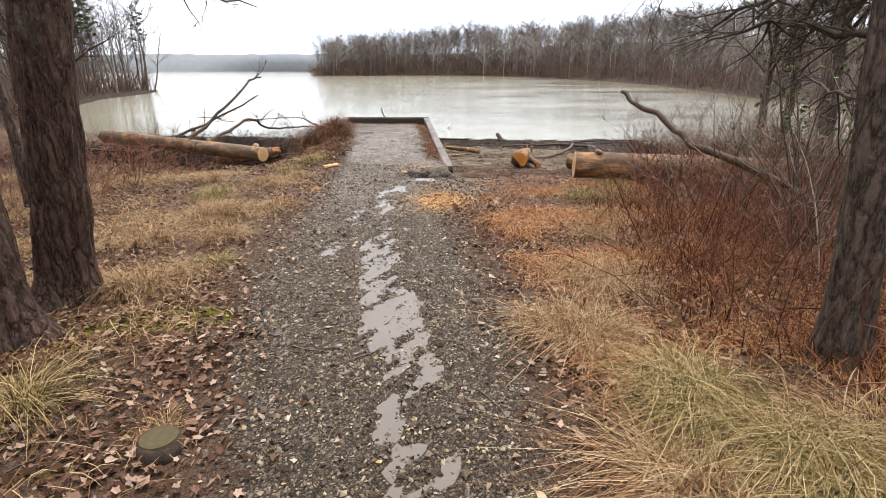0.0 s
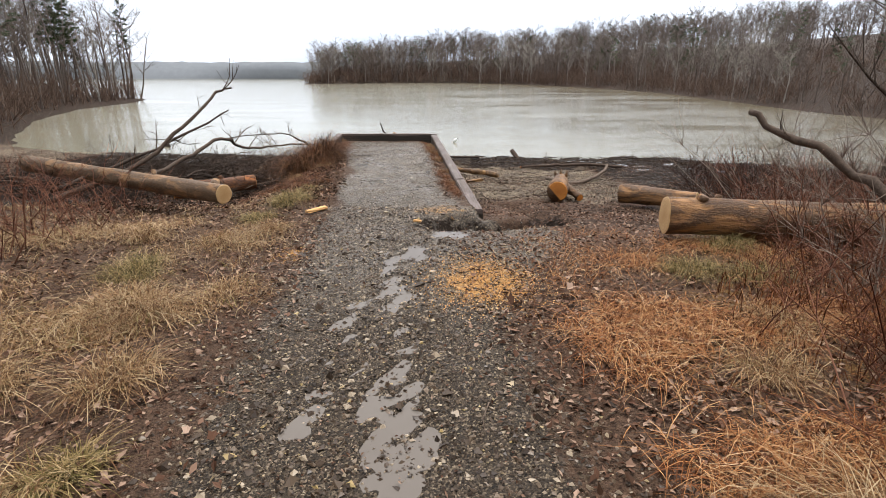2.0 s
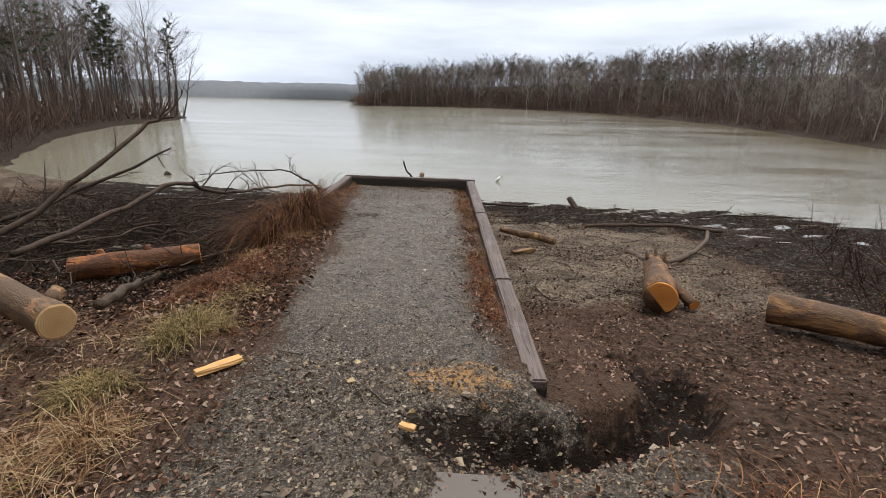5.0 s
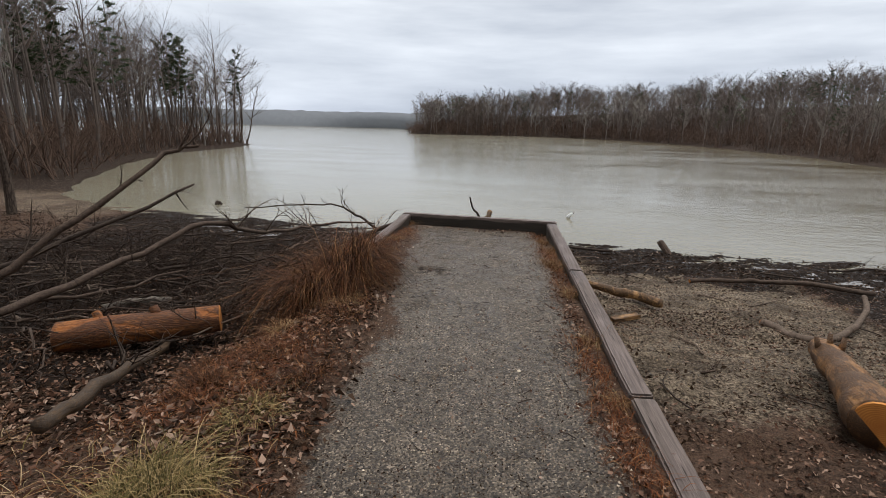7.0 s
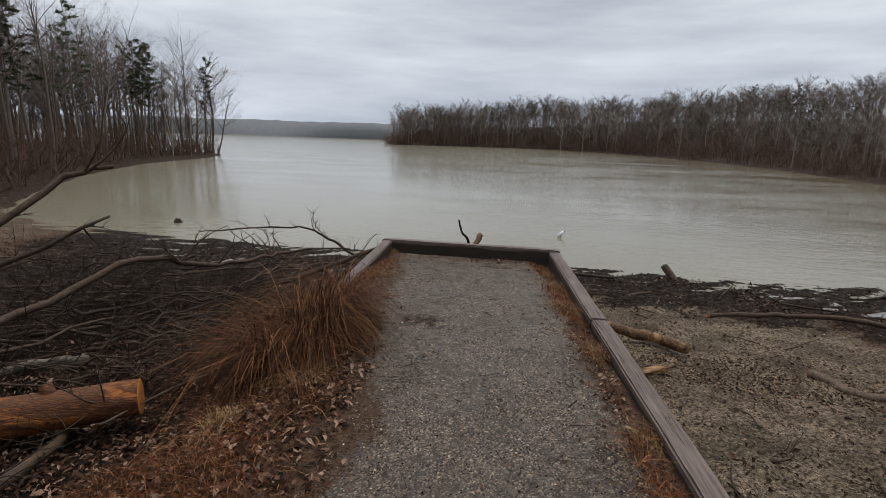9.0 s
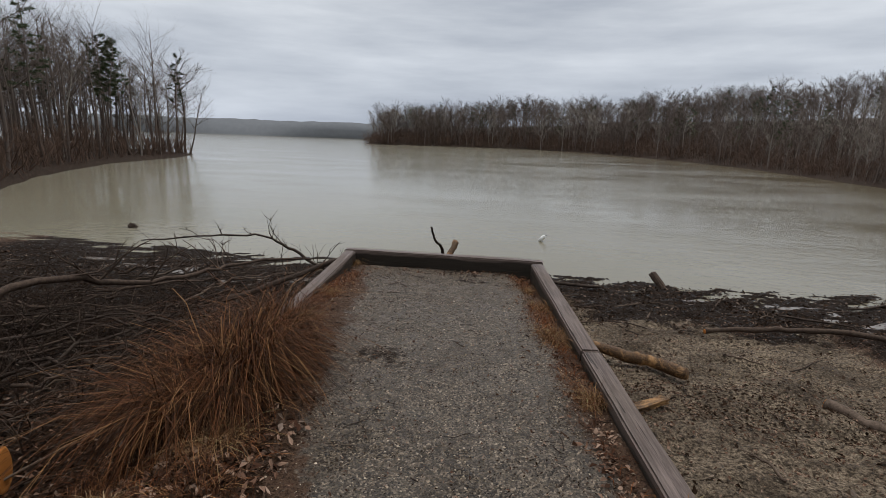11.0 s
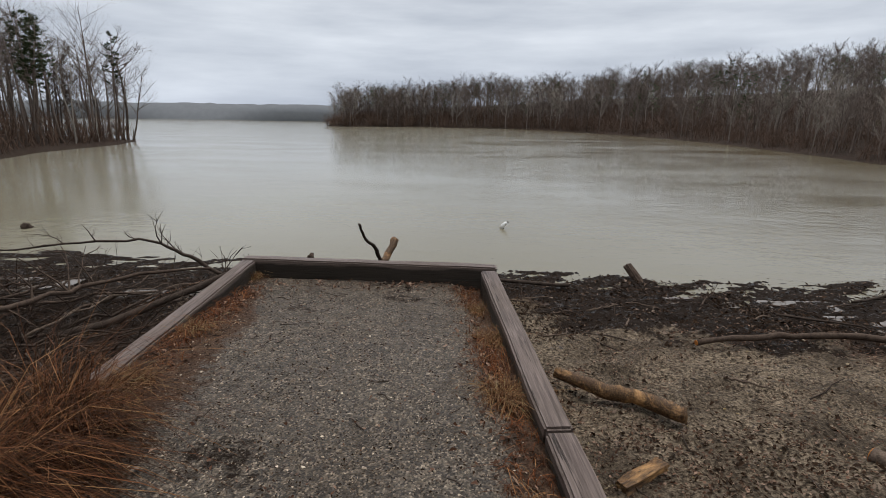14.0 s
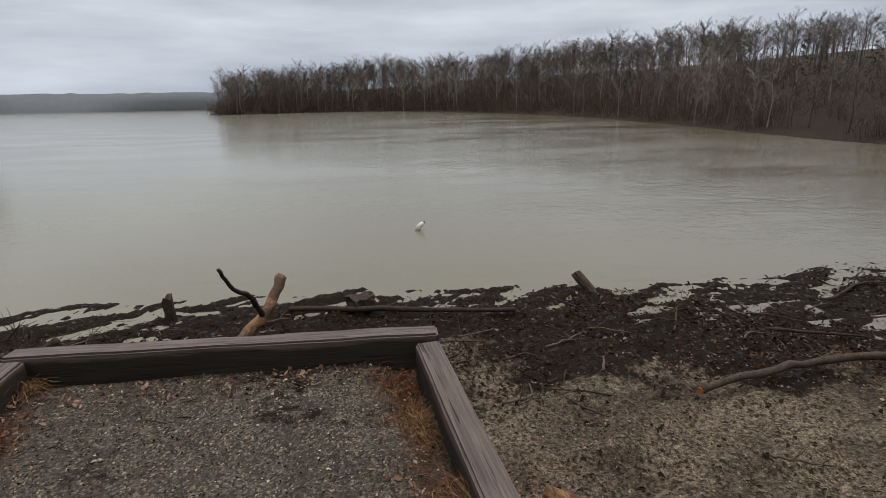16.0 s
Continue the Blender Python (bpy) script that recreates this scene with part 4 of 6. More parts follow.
def needle_crown(height, seed, first=0.45, limbs=26, reach=0.16):
    """Limbs and needle sprays of a thin pine."""
    rng = random.Random(seed)
    wood, needles = Geo(), Geo()
    for n in range(limbs):
        s = first + (1 - first) * (n / limbs)
        ang, l = rng.uniform(0, 6.283), height * reach * rng.uniform(0.5, 1.2) * (1.25 - s)
        p = Vector((0, 0, s * height))
        d = Vector((math.cos(ang), math.sin(ang), rng.uniform(-0.1, 0.45)))
        pts = [p, p + d * l * 0.5, p + d * l + Vector((0, 0, l * 0.12))]
        wood.tube(pts, [0.03, 0.02, 0.008], 4, False)
        for _ in range(7):
            c = pts[0].lerp(pts[2], rng.uniform(0.4, 1.05)) + Vector((rng.gauss(0, l * 0.12), rng.gauss(0, l * 0.12), rng.gauss(0.03, l * 0.07)))
            for _k in range(9):
                q = Vector((rng.gauss(0, 1), rng.gauss(0, 1), rng.gauss(0.25, 0.5))).normalized() * height * 0.022 * rng.uniform(0.6, 1.3)
                w = q.orthogonal().normalized() * height * 0.0032
                i = len(needles.v)
                needles.v += [c - w, c + w, c + q]
                needles.f.append((i, i + 1, i + 2))
    return wood, needles


def tree_thing(name, at, label, trunk, material, group, crown=None, crown_wood=None):
    t = thing(name, at, label, "tree", group)
    part("trunk", trunk, material, t)
    if crown:
        tagged(part("limb_whorl", crown_wood, material, t), kind="stuff")
        part("crown", crown, NEEDLES, t, "dark green needles")
    return t


ORIGIN = (-30, 52, 0)
bare_a = tree_thing("bare_tree", ORIGIN, "tall bare winter tree on the lake bank", bare_tree(14.5, 0.115, 1, (18, 5, 4)), BARK_FAR, "left bank trees")
bare_b = tree_thing("bare_tree", ORIGIN, "tall bare winter tree on the lake bank", bare_tree(13.0, 0.09, 2, (18, 5, 4), 0.45, 0.3), BARK_FAR, "left bank trees")
bare_c = tree_thing("bare_tree", ORIGIN, "pale-trunked bare tree on the lake bank", bare_tree(11.0, 0.075, 3, (14, 5, 4), 0.5, 0.25), BARK_PALE, "left bank trees")
bare_d = tree_thing("bare_tree", ORIGIN, "forking bare tree on the lake bank", bare_tree(12.0, 0.11, 4, (16, 6, 4), 0.3, 0.45, spread=0.6), BARK_FAR, "left bank trees")
pines = []
for n, h in enumerate((13.0, 11.0, 9.5)):
    w, nd = needle_crown(h, 50 + n, 0.42 + 0.05 * n)
    g = Geo()
    rngp = random.Random(n)
    g.tube([(0.06 * math.sin(i * 1.3 + n), 0.05 * math.cos(i + n), -0.2 + (h + 0.1) * i / 8) for i in range(9)], [0.095 * (1 - 0.9 * i / 8) + 0.01 for i in range(9)], 7)
    pines.append(tree_thing("pine_tree", ORIGIN, "thin pine with sparse dark green crown", g, BARK_FAR, "left bank trees", nd, w))
stock = [bare_a, bare_b, bare_c, bare_d, *pines]
BANK = [(-33.6, 62.5), (-31.8, 58), (-30.6, 52), (-29.2, 43.5), (-25.6, 35), (-22.0, 28), (-19, 24)]
rng = random.Random(21)
placed = []
for n in range(115):
    s = rng.random() ** 0.8 * (len(BANK) - 1)
    i = min(int(s), len(BANK) - 2)
    f = s - i
    x = BANK[i][0] + (BANK[i + 1][0] - BANK[i][0]) * f
    y = BANK[i][1] + (BANK[i + 1][1] - BANK[i][1]) * f
    back = rng.random() ** 1.4 * 14
    x, y = x - back - rng.uniform(0, 0.6), y + rng.uniform(-0.7, 0.7) + back * 0.1
    src = rng.choice([bare_a, bare_a, bare_b, bare_b, bare_c, bare_c, bare_c, bare_d, bare_d, bare_d, *pines])
    k = rng.uniform(0.7, 0.98) * (0.62 if i == 0 and f < 0.5 else 1.0)
    m = pose(x, y, land_at(x, y), rng.gauss(0, 2.5), rng.gauss(0, 2.5), rng.uniform(0, 360)) @ Matrix.Diagonal((k, k, k, 1))
    if stock and src in stock:
        src.matrix_basis = m
        stock.remove(src)
    else:
        t = copy_thing(src, m)
        t.scale = (k, k, k)
for src in stock:
    src.matrix_basis = pose(-36, 50 + 2 * len(src.name), land_at(-36, 55))
# two leaning trees at the tip
for n, (x, y, h, lx) in enumerate(((-33.0, 62.0, 8.5, 0.35), (-34.2, 62.4, 9.5, 0.12), (-35.5, 61, 11.5, 0.05))):
    tree_thing("bare_tree", (x, y, land_at(x, y)), "bare tree leaning out over the lake", bare_tree(h, 0.09, 70 + n, (18, 6, 5), 0.3, 0.42, (lx, -0.05)), BARK_FAR, "left bank trees")


def brush_mesh(spots, seed, material, name, low=0.4, high=1.4, forks=4, thin=0.005, lean=0.35):
    """Many thin forked stems, joined."""
    rng = random.Random(seed)
    g = Geo()
    for x, y in spots:
        z = land_at(x, y) - 0.02
        h = rng.uniform(low, high)
        d = Vector((rng.gauss(0, lean), rng.gauss(0, lean), 1)).normalized()
        pts = [Vector((x, y, z))]
        for _ in range(4):
            d = (d + Vector((rng.gauss(0, 0.2), rng.gauss(0, 0.2), rng.gauss(-0.03, 0.12)))).normalized()
            pts.append(pts[-1] + d * h / 4)
        r = thin * rng.uniform(0.7, 1.5)
        g.tube(pts, [r, r * 0.85, r * 0.7, r * 0.5, r * 0.3], 3, False)
        sprays(g, pts, [r] * 5, forks, h * 0.45, rng, 1, 0.2, 0.3, 3)
    return g.mesh(name, material)


tagged(new("brush_pile", brush_mesh(PILE_SPOTS, 33, PILE_TWIG, "brush_pile", 0.3, 1.1, 5, 0.006, 2.2)), "tangled wet black twigs heaped on the mud", "twigs", kind="stuff")
rng = random.Random(31)
spots = []
for _ in range(1250):
    s = rng.random() * (len(BANK) - 1)
    i = int(s)
    x = BANK[i][0] + (BANK[min(i + 1, len(BANK) - 1)][0] - BANK[i][0]) * (s - i) - rng.random() ** 1.5 * 12
    y = BANK[i][1] + (BANK[min(i + 1, len(BANK) - 1)][1] - BANK[i][1]) * (s - i) + rng.gauss(0, 1)
    spots.append((x, y))
tagged(new("bank_brush", brush_mesh(spots, 32, FAR_BRUSH, "bank_brush", 0.6, 3.0, 5, 0.03, 0.3)), "dense brown leafless brush along the wooded bank", "brush", kind="stuff")


# ---- far woods ----
def as_arrays(g):
    tris = []
    for f in g.f:
        for k in range(1, len(f) - 1):
            tris.append((f[0], f[k], f[k + 1]))
    return np.array([tuple(v) for v in g.v]), np.array(tris)


def sliver(g, p, q, w, rng):
    """A thin tapering twig."""
    side = (q - p).cross(Vector((rng.gauss(0, 1), rng.gauss(0, 1), rng.gauss(0, 1)))).normalized() * w
    i = len(g.v)
    g.v += [p - side, p + side, q]
    g.f.append((i, i + 1, i + 2))


def far_tree(h, seed, limbs):
    """A bare tree seen from afar: trunk, limbs and a haze of fine twigs in a rounded crown."""
    rng = random.Random(seed)
    g = Geo()
    line = [Vector((0, 0, -0.5))]
    for i in range(6):
        line.append(line[-1] + Vector((rng.gauss(0, 0.12), rng.gauss(0, 0.12), (h * 0.86 + 0.5) / 6)))
    g.tube(line, [0.13, 0.11, 0.095, 0.08, 0.06, 0.04, 0.015], 4, False)
    first = rng.uniform(0.16, 0.4)
    for n in range(limbs):
        s = first + (0.98 - first) * (n + rng.random()) / limbs
        i = min(5, int(s * 6))
        p = line[i].lerp(line[i + 1], s * 6 - i)
        ang, rise = rng.uniform(0, 6.283), rng.uniform(0.5, 1.5)
        d = Vector((math.cos(ang), math.sin(ang), rise)).normalized()
        l = h * 0.3 * rng.uniform(0.7, 1.15) * (1.1 - 0.65 * abs(s - 0.55) / 0.45)
        bend = [p, p + d * l * 0.5, p + (d + Vector((0, 0, 0.25))).normalized() * l]
        g.tube(bend, [0.045, 0.03, 0.01], 3, False)
        for _ in range(9):
            q = bend[0].lerp(bend[2], rng.uniform(0.25, 1.0))
            e = (d + Vector((rng.gauss(0, 0.7), rng.gauss(0, 0.7), rng.gauss(0.25, 0.5)))).normalized() * h * 0.1 * rng.uniform(0.5, 1.3)
            sliver(g, q, q + e, 0.022, rng)
            for _k in range(3):
                q2 = q + e * rng.uniform(0.3, 0.95)
                sliver(g, q2, q2 + (e.normalized() + Vector((rng.gauss(0, 0.7), rng.gauss(0, 0.7), rng.gauss(0.2, 0.5)))).normalized() * h * 0.06 * rng.uniform(0.5, 1.3), 0.016, rng)
    return as_arrays(g)


def woods(name, label, spots, kinds, material, seed, size=1.0):
    r = np.random.RandomState(seed)
    vs, fs, n0 = [], [], 0
    for x, y, z, k in spots:
        v, f = kinds[r.randint(len(kinds))]
        a = r.uniform(0, 2 * math.pi)
        c, s = math.cos(a), math.sin(a)
        k = k * size * r.uniform(0.8, 1.15)
        wide = k * r.uniform(1.0, 1.5)
        vs.append(np.stack([(v[:, 0] * c - v[:, 1] * s) * wide + x, (v[:, 0] * s + v[:, 1] * c) * wide + y, v[:, 2] * k + z], -1))
        fs.append(f + n0)
        n0 += len(v)
    return tagged(new(name, array_mesh(name, np.concatenate(vs), np.concatenate(fs), material)), label, "woods", kind="stuff")


def edge_spots(count, deep, seed, power=1.6, size=1.0):
    """Places on the far shore, thinning inland, with the trees' size there."""
    r = np.random.RandomState(seed)
    x, y = r.uniform(-45, 85, count * 40), r.uniform(8, 225, count * 40)
    d = to_line(x, y, LAKE + LAKE[:1])
    want = deep * r.uniform(0, 1, len(x)) ** power
    ok = ~inside(x, y, LAKE) & (d > 0.8) & (np.abs(d - want) < 1.2) & ((x > 24.5) | (y > 140)) & (x > -44)
    x, y = x[ok][:count], y[ok][:count]
    k = np.interp(y, [10, 30, 60, 90, 130, 175], [0.42, 0.46, 0.59, 0.78, 1.03, 1.13])
    return [(a, b, land_at(a, b), size * c) for a, b, c in zip(x, y, k)]


kinds = [far_tree(10.0 + n % 4, 200 + n, 13) for n in range(9)]
woods("far_woods", "bare brown winter woods along the far shore", edge_spots(1350, 55, 41, 1.2, 0.74), kinds, BARK_FAR, 42)
woods("far_pale_trunks", "pale bare trunks at the edge of the far woods", edge_spots(90, 8, 43, 1.0, 0.8), kinds, BARK_PALE, 44)
rngl = random.Random(51)
behind = []
for _ in range(150):
    x, y = rngl.uniform(-62, -33), rngl.uniform(22, 66)
    behind.append((x, y, land_at(x, y), rngl.uniform(0.65, 0.95)))
woods("bank_woods", "dense bare woods behind the lake bank", behind, kinds, BARK_FAR, 52)
# added woods, mostly out of view, to block sky light from behind
around = []
while len(around) < 240:
    x, y = rngl.uniform(-34, 34), rngl.uniform(-32, 14)
    if (y < -2.5 or x < -9.5 or x > 9.5 + max(0, y - 4) * 0.6) and not (y > -8 and abs(x) < 6):
        if x < 24 and (y < 10 or x < 12) and to_line(np.array(x), np.array(y), LAKE + LAKE[:1]) > 3:
            around.append((x, y, land_at(x, y), rngl.uniform(0.85, 1.35)))
woods("path_woods", "bare winter woods added behind and beside the path", around, kinds, BARK_FAR, 53)
pine_far = []
for n in range(3):
    w, nd = needle_crown(10.5, 60 + n, 0.4, 22, 0.2)
    pine_far.append(as_arrays(nd))
woods("far_pines", "dark green pines among the far woods", edge_spots(80, 26, 45, 1.0, 0.84), pine_far, NEEDLES, 46)
rngb = random.Random(47)
bushes = []
for _ in range(4):
    g = Geo()
    for _k in range(12):
        p = Vector((rngb.gauss(0, 0.7), rngb.gauss(0, 0.7), -0.2))
        q = p + Vector((rngb.gauss(0, 0.5), rngb.gauss(0, 0.5), rngb.uniform(1.2, 3.2)))
        sliver(g, p, q, 0.03, rngb)
        for _m in range(7):
            c = p.lerp(q, rngb.uniform(0.3, 1.0))
            sliver(g, c, c + Vector((rngb.gauss(0, 0.45), rngb.gauss(0, 0.45), rngb.uniform(0.1, 0.9))), 0.02, rngb)
    bushes.append(as_arrays(g))
woods("far_brush", "brown leafless brush under the far woods", edge_spots(1700, 22, 48, 1.5), bushes, FAR_BRUSH, 49)

# the distant shore that closes the lake
ridge = Geo()
for i in range(161):
    x = -420 + i * 4.5
    h = 9.5 + 1.6 * noise.noise(Vector((i * 0.07, 1, 0))) + 0.8 * noise.noise(Vector((i * 0.9, 4, 0)))
    ridge.v += [(x, 348 + 3 * math.sin(i * 0.2), -1.5), (x, 349, h * 0.5), (x, 356, h)]
    if i:
        for k in range(2):
            ridge.f.append((i * 3 - 3 + k, i * 3 + k, i * 3 + 1 + k, i * 3 - 2 + k))
# the haze of distance is painted into the ridge's blue-grey base colour
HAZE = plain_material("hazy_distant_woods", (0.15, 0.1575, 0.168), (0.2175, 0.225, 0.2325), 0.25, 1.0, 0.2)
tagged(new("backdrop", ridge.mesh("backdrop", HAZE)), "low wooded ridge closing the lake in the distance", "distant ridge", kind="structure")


# ---- trees and thicket beside the path ----
def big_trunk(at, h, r, lean, flare, material, label, seed, ridges=1.0):
    """A thick trunk with bark plates and a flared foot."""
    t = thing("tree", at, label, "tree", "trees beside the path")
    g = Geo()
    rings, sides = 110, 72
    for i in range(rings + 1):
        s = i / rings
        z = -0.12 + (h + 0.12) * s
        r0 = r * (1 - 0.28 * s) + flare * math.exp(-max(z, 0) / 0.22)
        cx, cy = lean[0] * z + 0.03 * noise.noise(Vector((0, seed, z * 0.8))), lean[1] * z
        for k in range(sides):
            a = 2 * math.pi * k / sides
            ca, sa = math.cos(a), math.sin(a)
            n = abs(noise.noise(Vector((ca * 3.6, sa * 3.6 + seed * 3, z * 1.6)))) + 0.6 * abs(noise.noise(Vector((ca * 8, sa * 8 + seed, z * 4))))
            lobe = 1 + 0.25 * math.exp(-max(z, 0) / 0.25) * math.sin(a * 4 + seed)
            rr = r0 * lobe + ridges * 0.04 * (n - 0.35) + 0.012 * noise.noise(Vector((ca, sa, z * 0.7 + seed)))
            g.v.append((cx + rr * ca, cy + rr * sa, z))
    for i in range(rings):
        for k in range(sides):
            m = (k + 1) % sides
            g.f.append((i * sides + k, i * sides + m, (i + 1) * sides + m, (i + 1) * sides + k))
    part("trunk", g, material, t)
    return t


def crown_on(t, lean, seed, material):
    """The bare crown on top of a thick trunk."""
    g = Geo()
    grow(g, Vector((lean[0] * 6.3, lean[1] * 6.3, 6.3)), Vector((lean[0], lean[1], 1)).normalized(), 5.5, 0.11,
         [(7, 16, 0.45, 0.8, 0.1), (4, 5, 0.5, 0.7, 0.2), (2, 4, 0.6, 0.7, 0.2), (1, 0, 0, 0, 0)], random.Random(seed), 0.12, True)
    part("crown", g, material, t, "bare winter crown")


def limbs_on(t, spec, material, seed):
    """Overhanging limbs of a tree: (from, to, radius, twigs, length)."""
    rng = random.Random(seed)
    for a, b, r, count, length in spec:
        mid = Vector(a).lerp(Vector(b), 0.5) + Vector((rng.gauss(0, 0.12), rng.gauss(0, 0.12), rng.gauss(0.05, 0.1)))
        line, radii = bough([a, mid, b], r, r * 0.25, 6, 0.025, seed)
        g = Geo().tube(line, radii, 7, False)
        sprays(g, line, radii, count, length, rng, 3, 0.15, -0.1)
        part("limb", g, material, t)


tree_l1 = big_trunk((-2.82, 2.92, land_at(-2.82, 2.92)), 6.5, 0.185, (0.03, 0.0), 0.14, BARK_PINE, "thick tree trunk with ridged grey-brown bark and flared foot", 1)
tree_l2 = big_trunk((-2.8, 3.55, land_at(-2.8, 3.55)), 6.5, 0.175, (0.14, 0.01), 0.08, BARK_PINE, "thick tree trunk with dark ridged bark", 2)
tree_r = big_trunk((2.37, 2.7, land_at(2.37, 2.7)), 6.5, 0.12, (-0.1, 0.0), 0.035, BARK_GREY, "leaning dark tree trunk beside the path", 3, 0.6)
crown_on(tree_l1, (0.03, 0.0), 7, BRANCH_DARK)
crown_on(tree_l2, (0.14, 0.01), 8, BRANCH_DARK)
crown_on(tree_r, (-0.1, 0.0), 9, BRANCH_DARK)
limbs_on(tree_r, [((-0.15, 0, 1.75), (-0.3, 1.7, 1.85), 0.022, 18, 0.6), ((-0.2, 0, 2.1), (0.1, 2.2, 2.2), 0.022, 16, 0.6), ((-0.1, 0.1, 1.5), (0.6, 1.8, 1.6), 0.02, 18, 0.6), ((-0.25, 0, 2.5), (-0.75, 2.1, 2.25), 0.022, 22, 0.7), ((-0.25, 0.1, 2.3), (-0.2, 2.6, 1.9), 0.02, 22, 0.6), ((-0.2, 0.1, 1.9), (0.7, 2.6, 2.3), 0.02, 22, 0.6)], BRANCH_DARK, 5)
limbs_on(tree_l2, [((0.3, 0, 2.3), (0.8, 2.6, 2.25), 0.02, 10, 0.5)], BRANCH_DARK, 6)
for n, (x, y, r) in enumerate(((5.3, 8.8, 0.08), (5.3, 7.2, 0.13), (6.9, 10.8, 0.1), (6.8, 7.4, 0.15), (8.2, 10, 0.14), (9.5, 13, 0.12))):
    t = thing("tree", (x, y, land_at(x, y)), "slender bare tree in the thicket beside the path", "tree", "thicket trees")
    part("trunk", bare_tree(6.5 + n % 3, r, 300 + n, (20, 6, 5), 0.2, 0.36), BARK_GREY, t)
for n, (x, y, r) in enumerate(((-4.4, 5.6, 0.03), (-4.9, 6.0, 0.07), (-5.6, 7.6, 0.09), (-6.6, 9.2, 0.08), (-7.4, 6.8, 0.12), (-4.0, 4.4, 0.06), (-8.6, 11.0, 0.1), (-10.5, 14, 0.1), (-13.5, 18, 0.12))):
    t = thing("tree", (x, y, land_at(x, y)), "slender bare tree with hanging twigs", "tree", "thicket trees")
    part("trunk", bare_tree(5.0 + n % 3, r, 330 + n, (14, 5, 4), 0.25, 0.3), BARK_GREY, t)

rng = random.Random(61)
spots = []
for _ in range(1500):
    y = rng.uniform(2.4, 11)
    x = np.interp(y, [2.2, 4, 6, 8, 12], [1.9, 1.7, 2.2, 3.4, 4.8]) + rng.random() ** 0.9 * 3.4
    x += 0.25 * math.sin(y * 2.3) + rng.gauss(0, 0.15)
    y += rng.gauss(0, 0.5)
    if x > 1.6:
        spots.append((x, y))
tagged(new("thicket", brush_mesh(spots, 62, BRUSH, "thicket", 0.35, 1.25, 5, 0.0042, 0.7)), "dense tangle of dead reddish-brown brush", "brush", kind="stuff")
spots = [(rng.uniform(2.7, 5.7) + max(0, y - 6) * 0.3, y) for y in [rng.uniform(3.4, 9.5) for _ in range(230)]]
tagged(new("thicket", brush_mesh(spots, 65, GREY_TWIG, "thicket", 0.9, 1.9, 9, 0.006, 0.55)), "tall grey leafless shrub stems above dead brush", "brush", kind="stuff")
spots = [(3.9 + rng.random() * 3.6 + max(0, y - 11) * 0.35, y) for y in [min(max(rng.gauss(11.8, 1.9), 8.2), 16.5) for _ in range(620)]]
tagged(new("shore_brush", brush_mesh(spots, 64, SHORE_TWIG, "shore_brush", 0.3, 1.0, 5, 0.005, 0.6)), "dark bare brush behind the shore", "brush", kind="stuff")
spots = [(-4.1 - rng.random() ** 1.2 * 4, rng.uniform(4.0, 9.5)) for _ in range(420)]
tagged(new("thicket", brush_mesh(spots, 63, BRUSH, "thicket", 0.3, 1.1, 5, 0.005)), "dead brown brush at the edge of the woods", "brush", kind="stuff")


def leaf_cloud(name, centres, count, spread, size, material, seed, label):
    """Small folded leaves round a shrub's twigs."""
    r = np.random.RandomState(seed)
    n = count * len(centres)
    c = np.repeat(np.array(centres), count, 0) + r.normal(0, 1, (n, 3)) * spread
    d = r.normal(0, 1, (n, 3))
    d /= np.linalg.norm(d, axis=1, keepdims=True)
    s = np.cross(d, r.normal(0, 1, (n, 3)))
    s /= np.linalg.norm(s, axis=1, keepdims=True)
    u = np.cross(d, s)
    l = size * r.uniform(0.6, 1.3, (n, 1))
    v = np.stack([c, c + d * l * 0.5 + s * l * 0.3 + u * l * 0.1, c + d * l, c + d * l * 0.5 - s * l * 0.3 + u * l * 0.1], 1).reshape(-1, 3)
    k = np.arange(n)[:, None] * 4
    f = np.concatenate([k + [0, 1, 2], k + [0, 2, 3]])
    return array_mesh(name, v, f, material)


holly = thing("evergreen_shrub", (3.3, 4.6, land_at(3.3, 4.6)), "straggling evergreen shrub with glossy green leaves", "shrub")
g, centres = Geo(), []
rng = random.Random(71)
for n in range(11):
    top = Vector((rng.gauss(0, 0.5), rng.gauss(0.1, 0.5), rng.uniform(1.0, 2.4)))
    line, radii = bough([(rng.gauss(0, 0.06), rng.gauss(0, 0.06), -0.03), top * 0.5 + Vector((0, 0, 0.15)), top], 0.014, 0.004, 4, 0.02, n)
    g.tube(line, radii, 5, False)
    centres += [tuple(p) for p in line[5:]]
tagged(part("stem_tangle", g, BRANCH, holly), kind="stuff")
part("foliage", leaf_cloud("foliage", centres, 9, 0.09, 0.05, HOLLY, 72, ""), HOLLY, holly, "small green leaves")


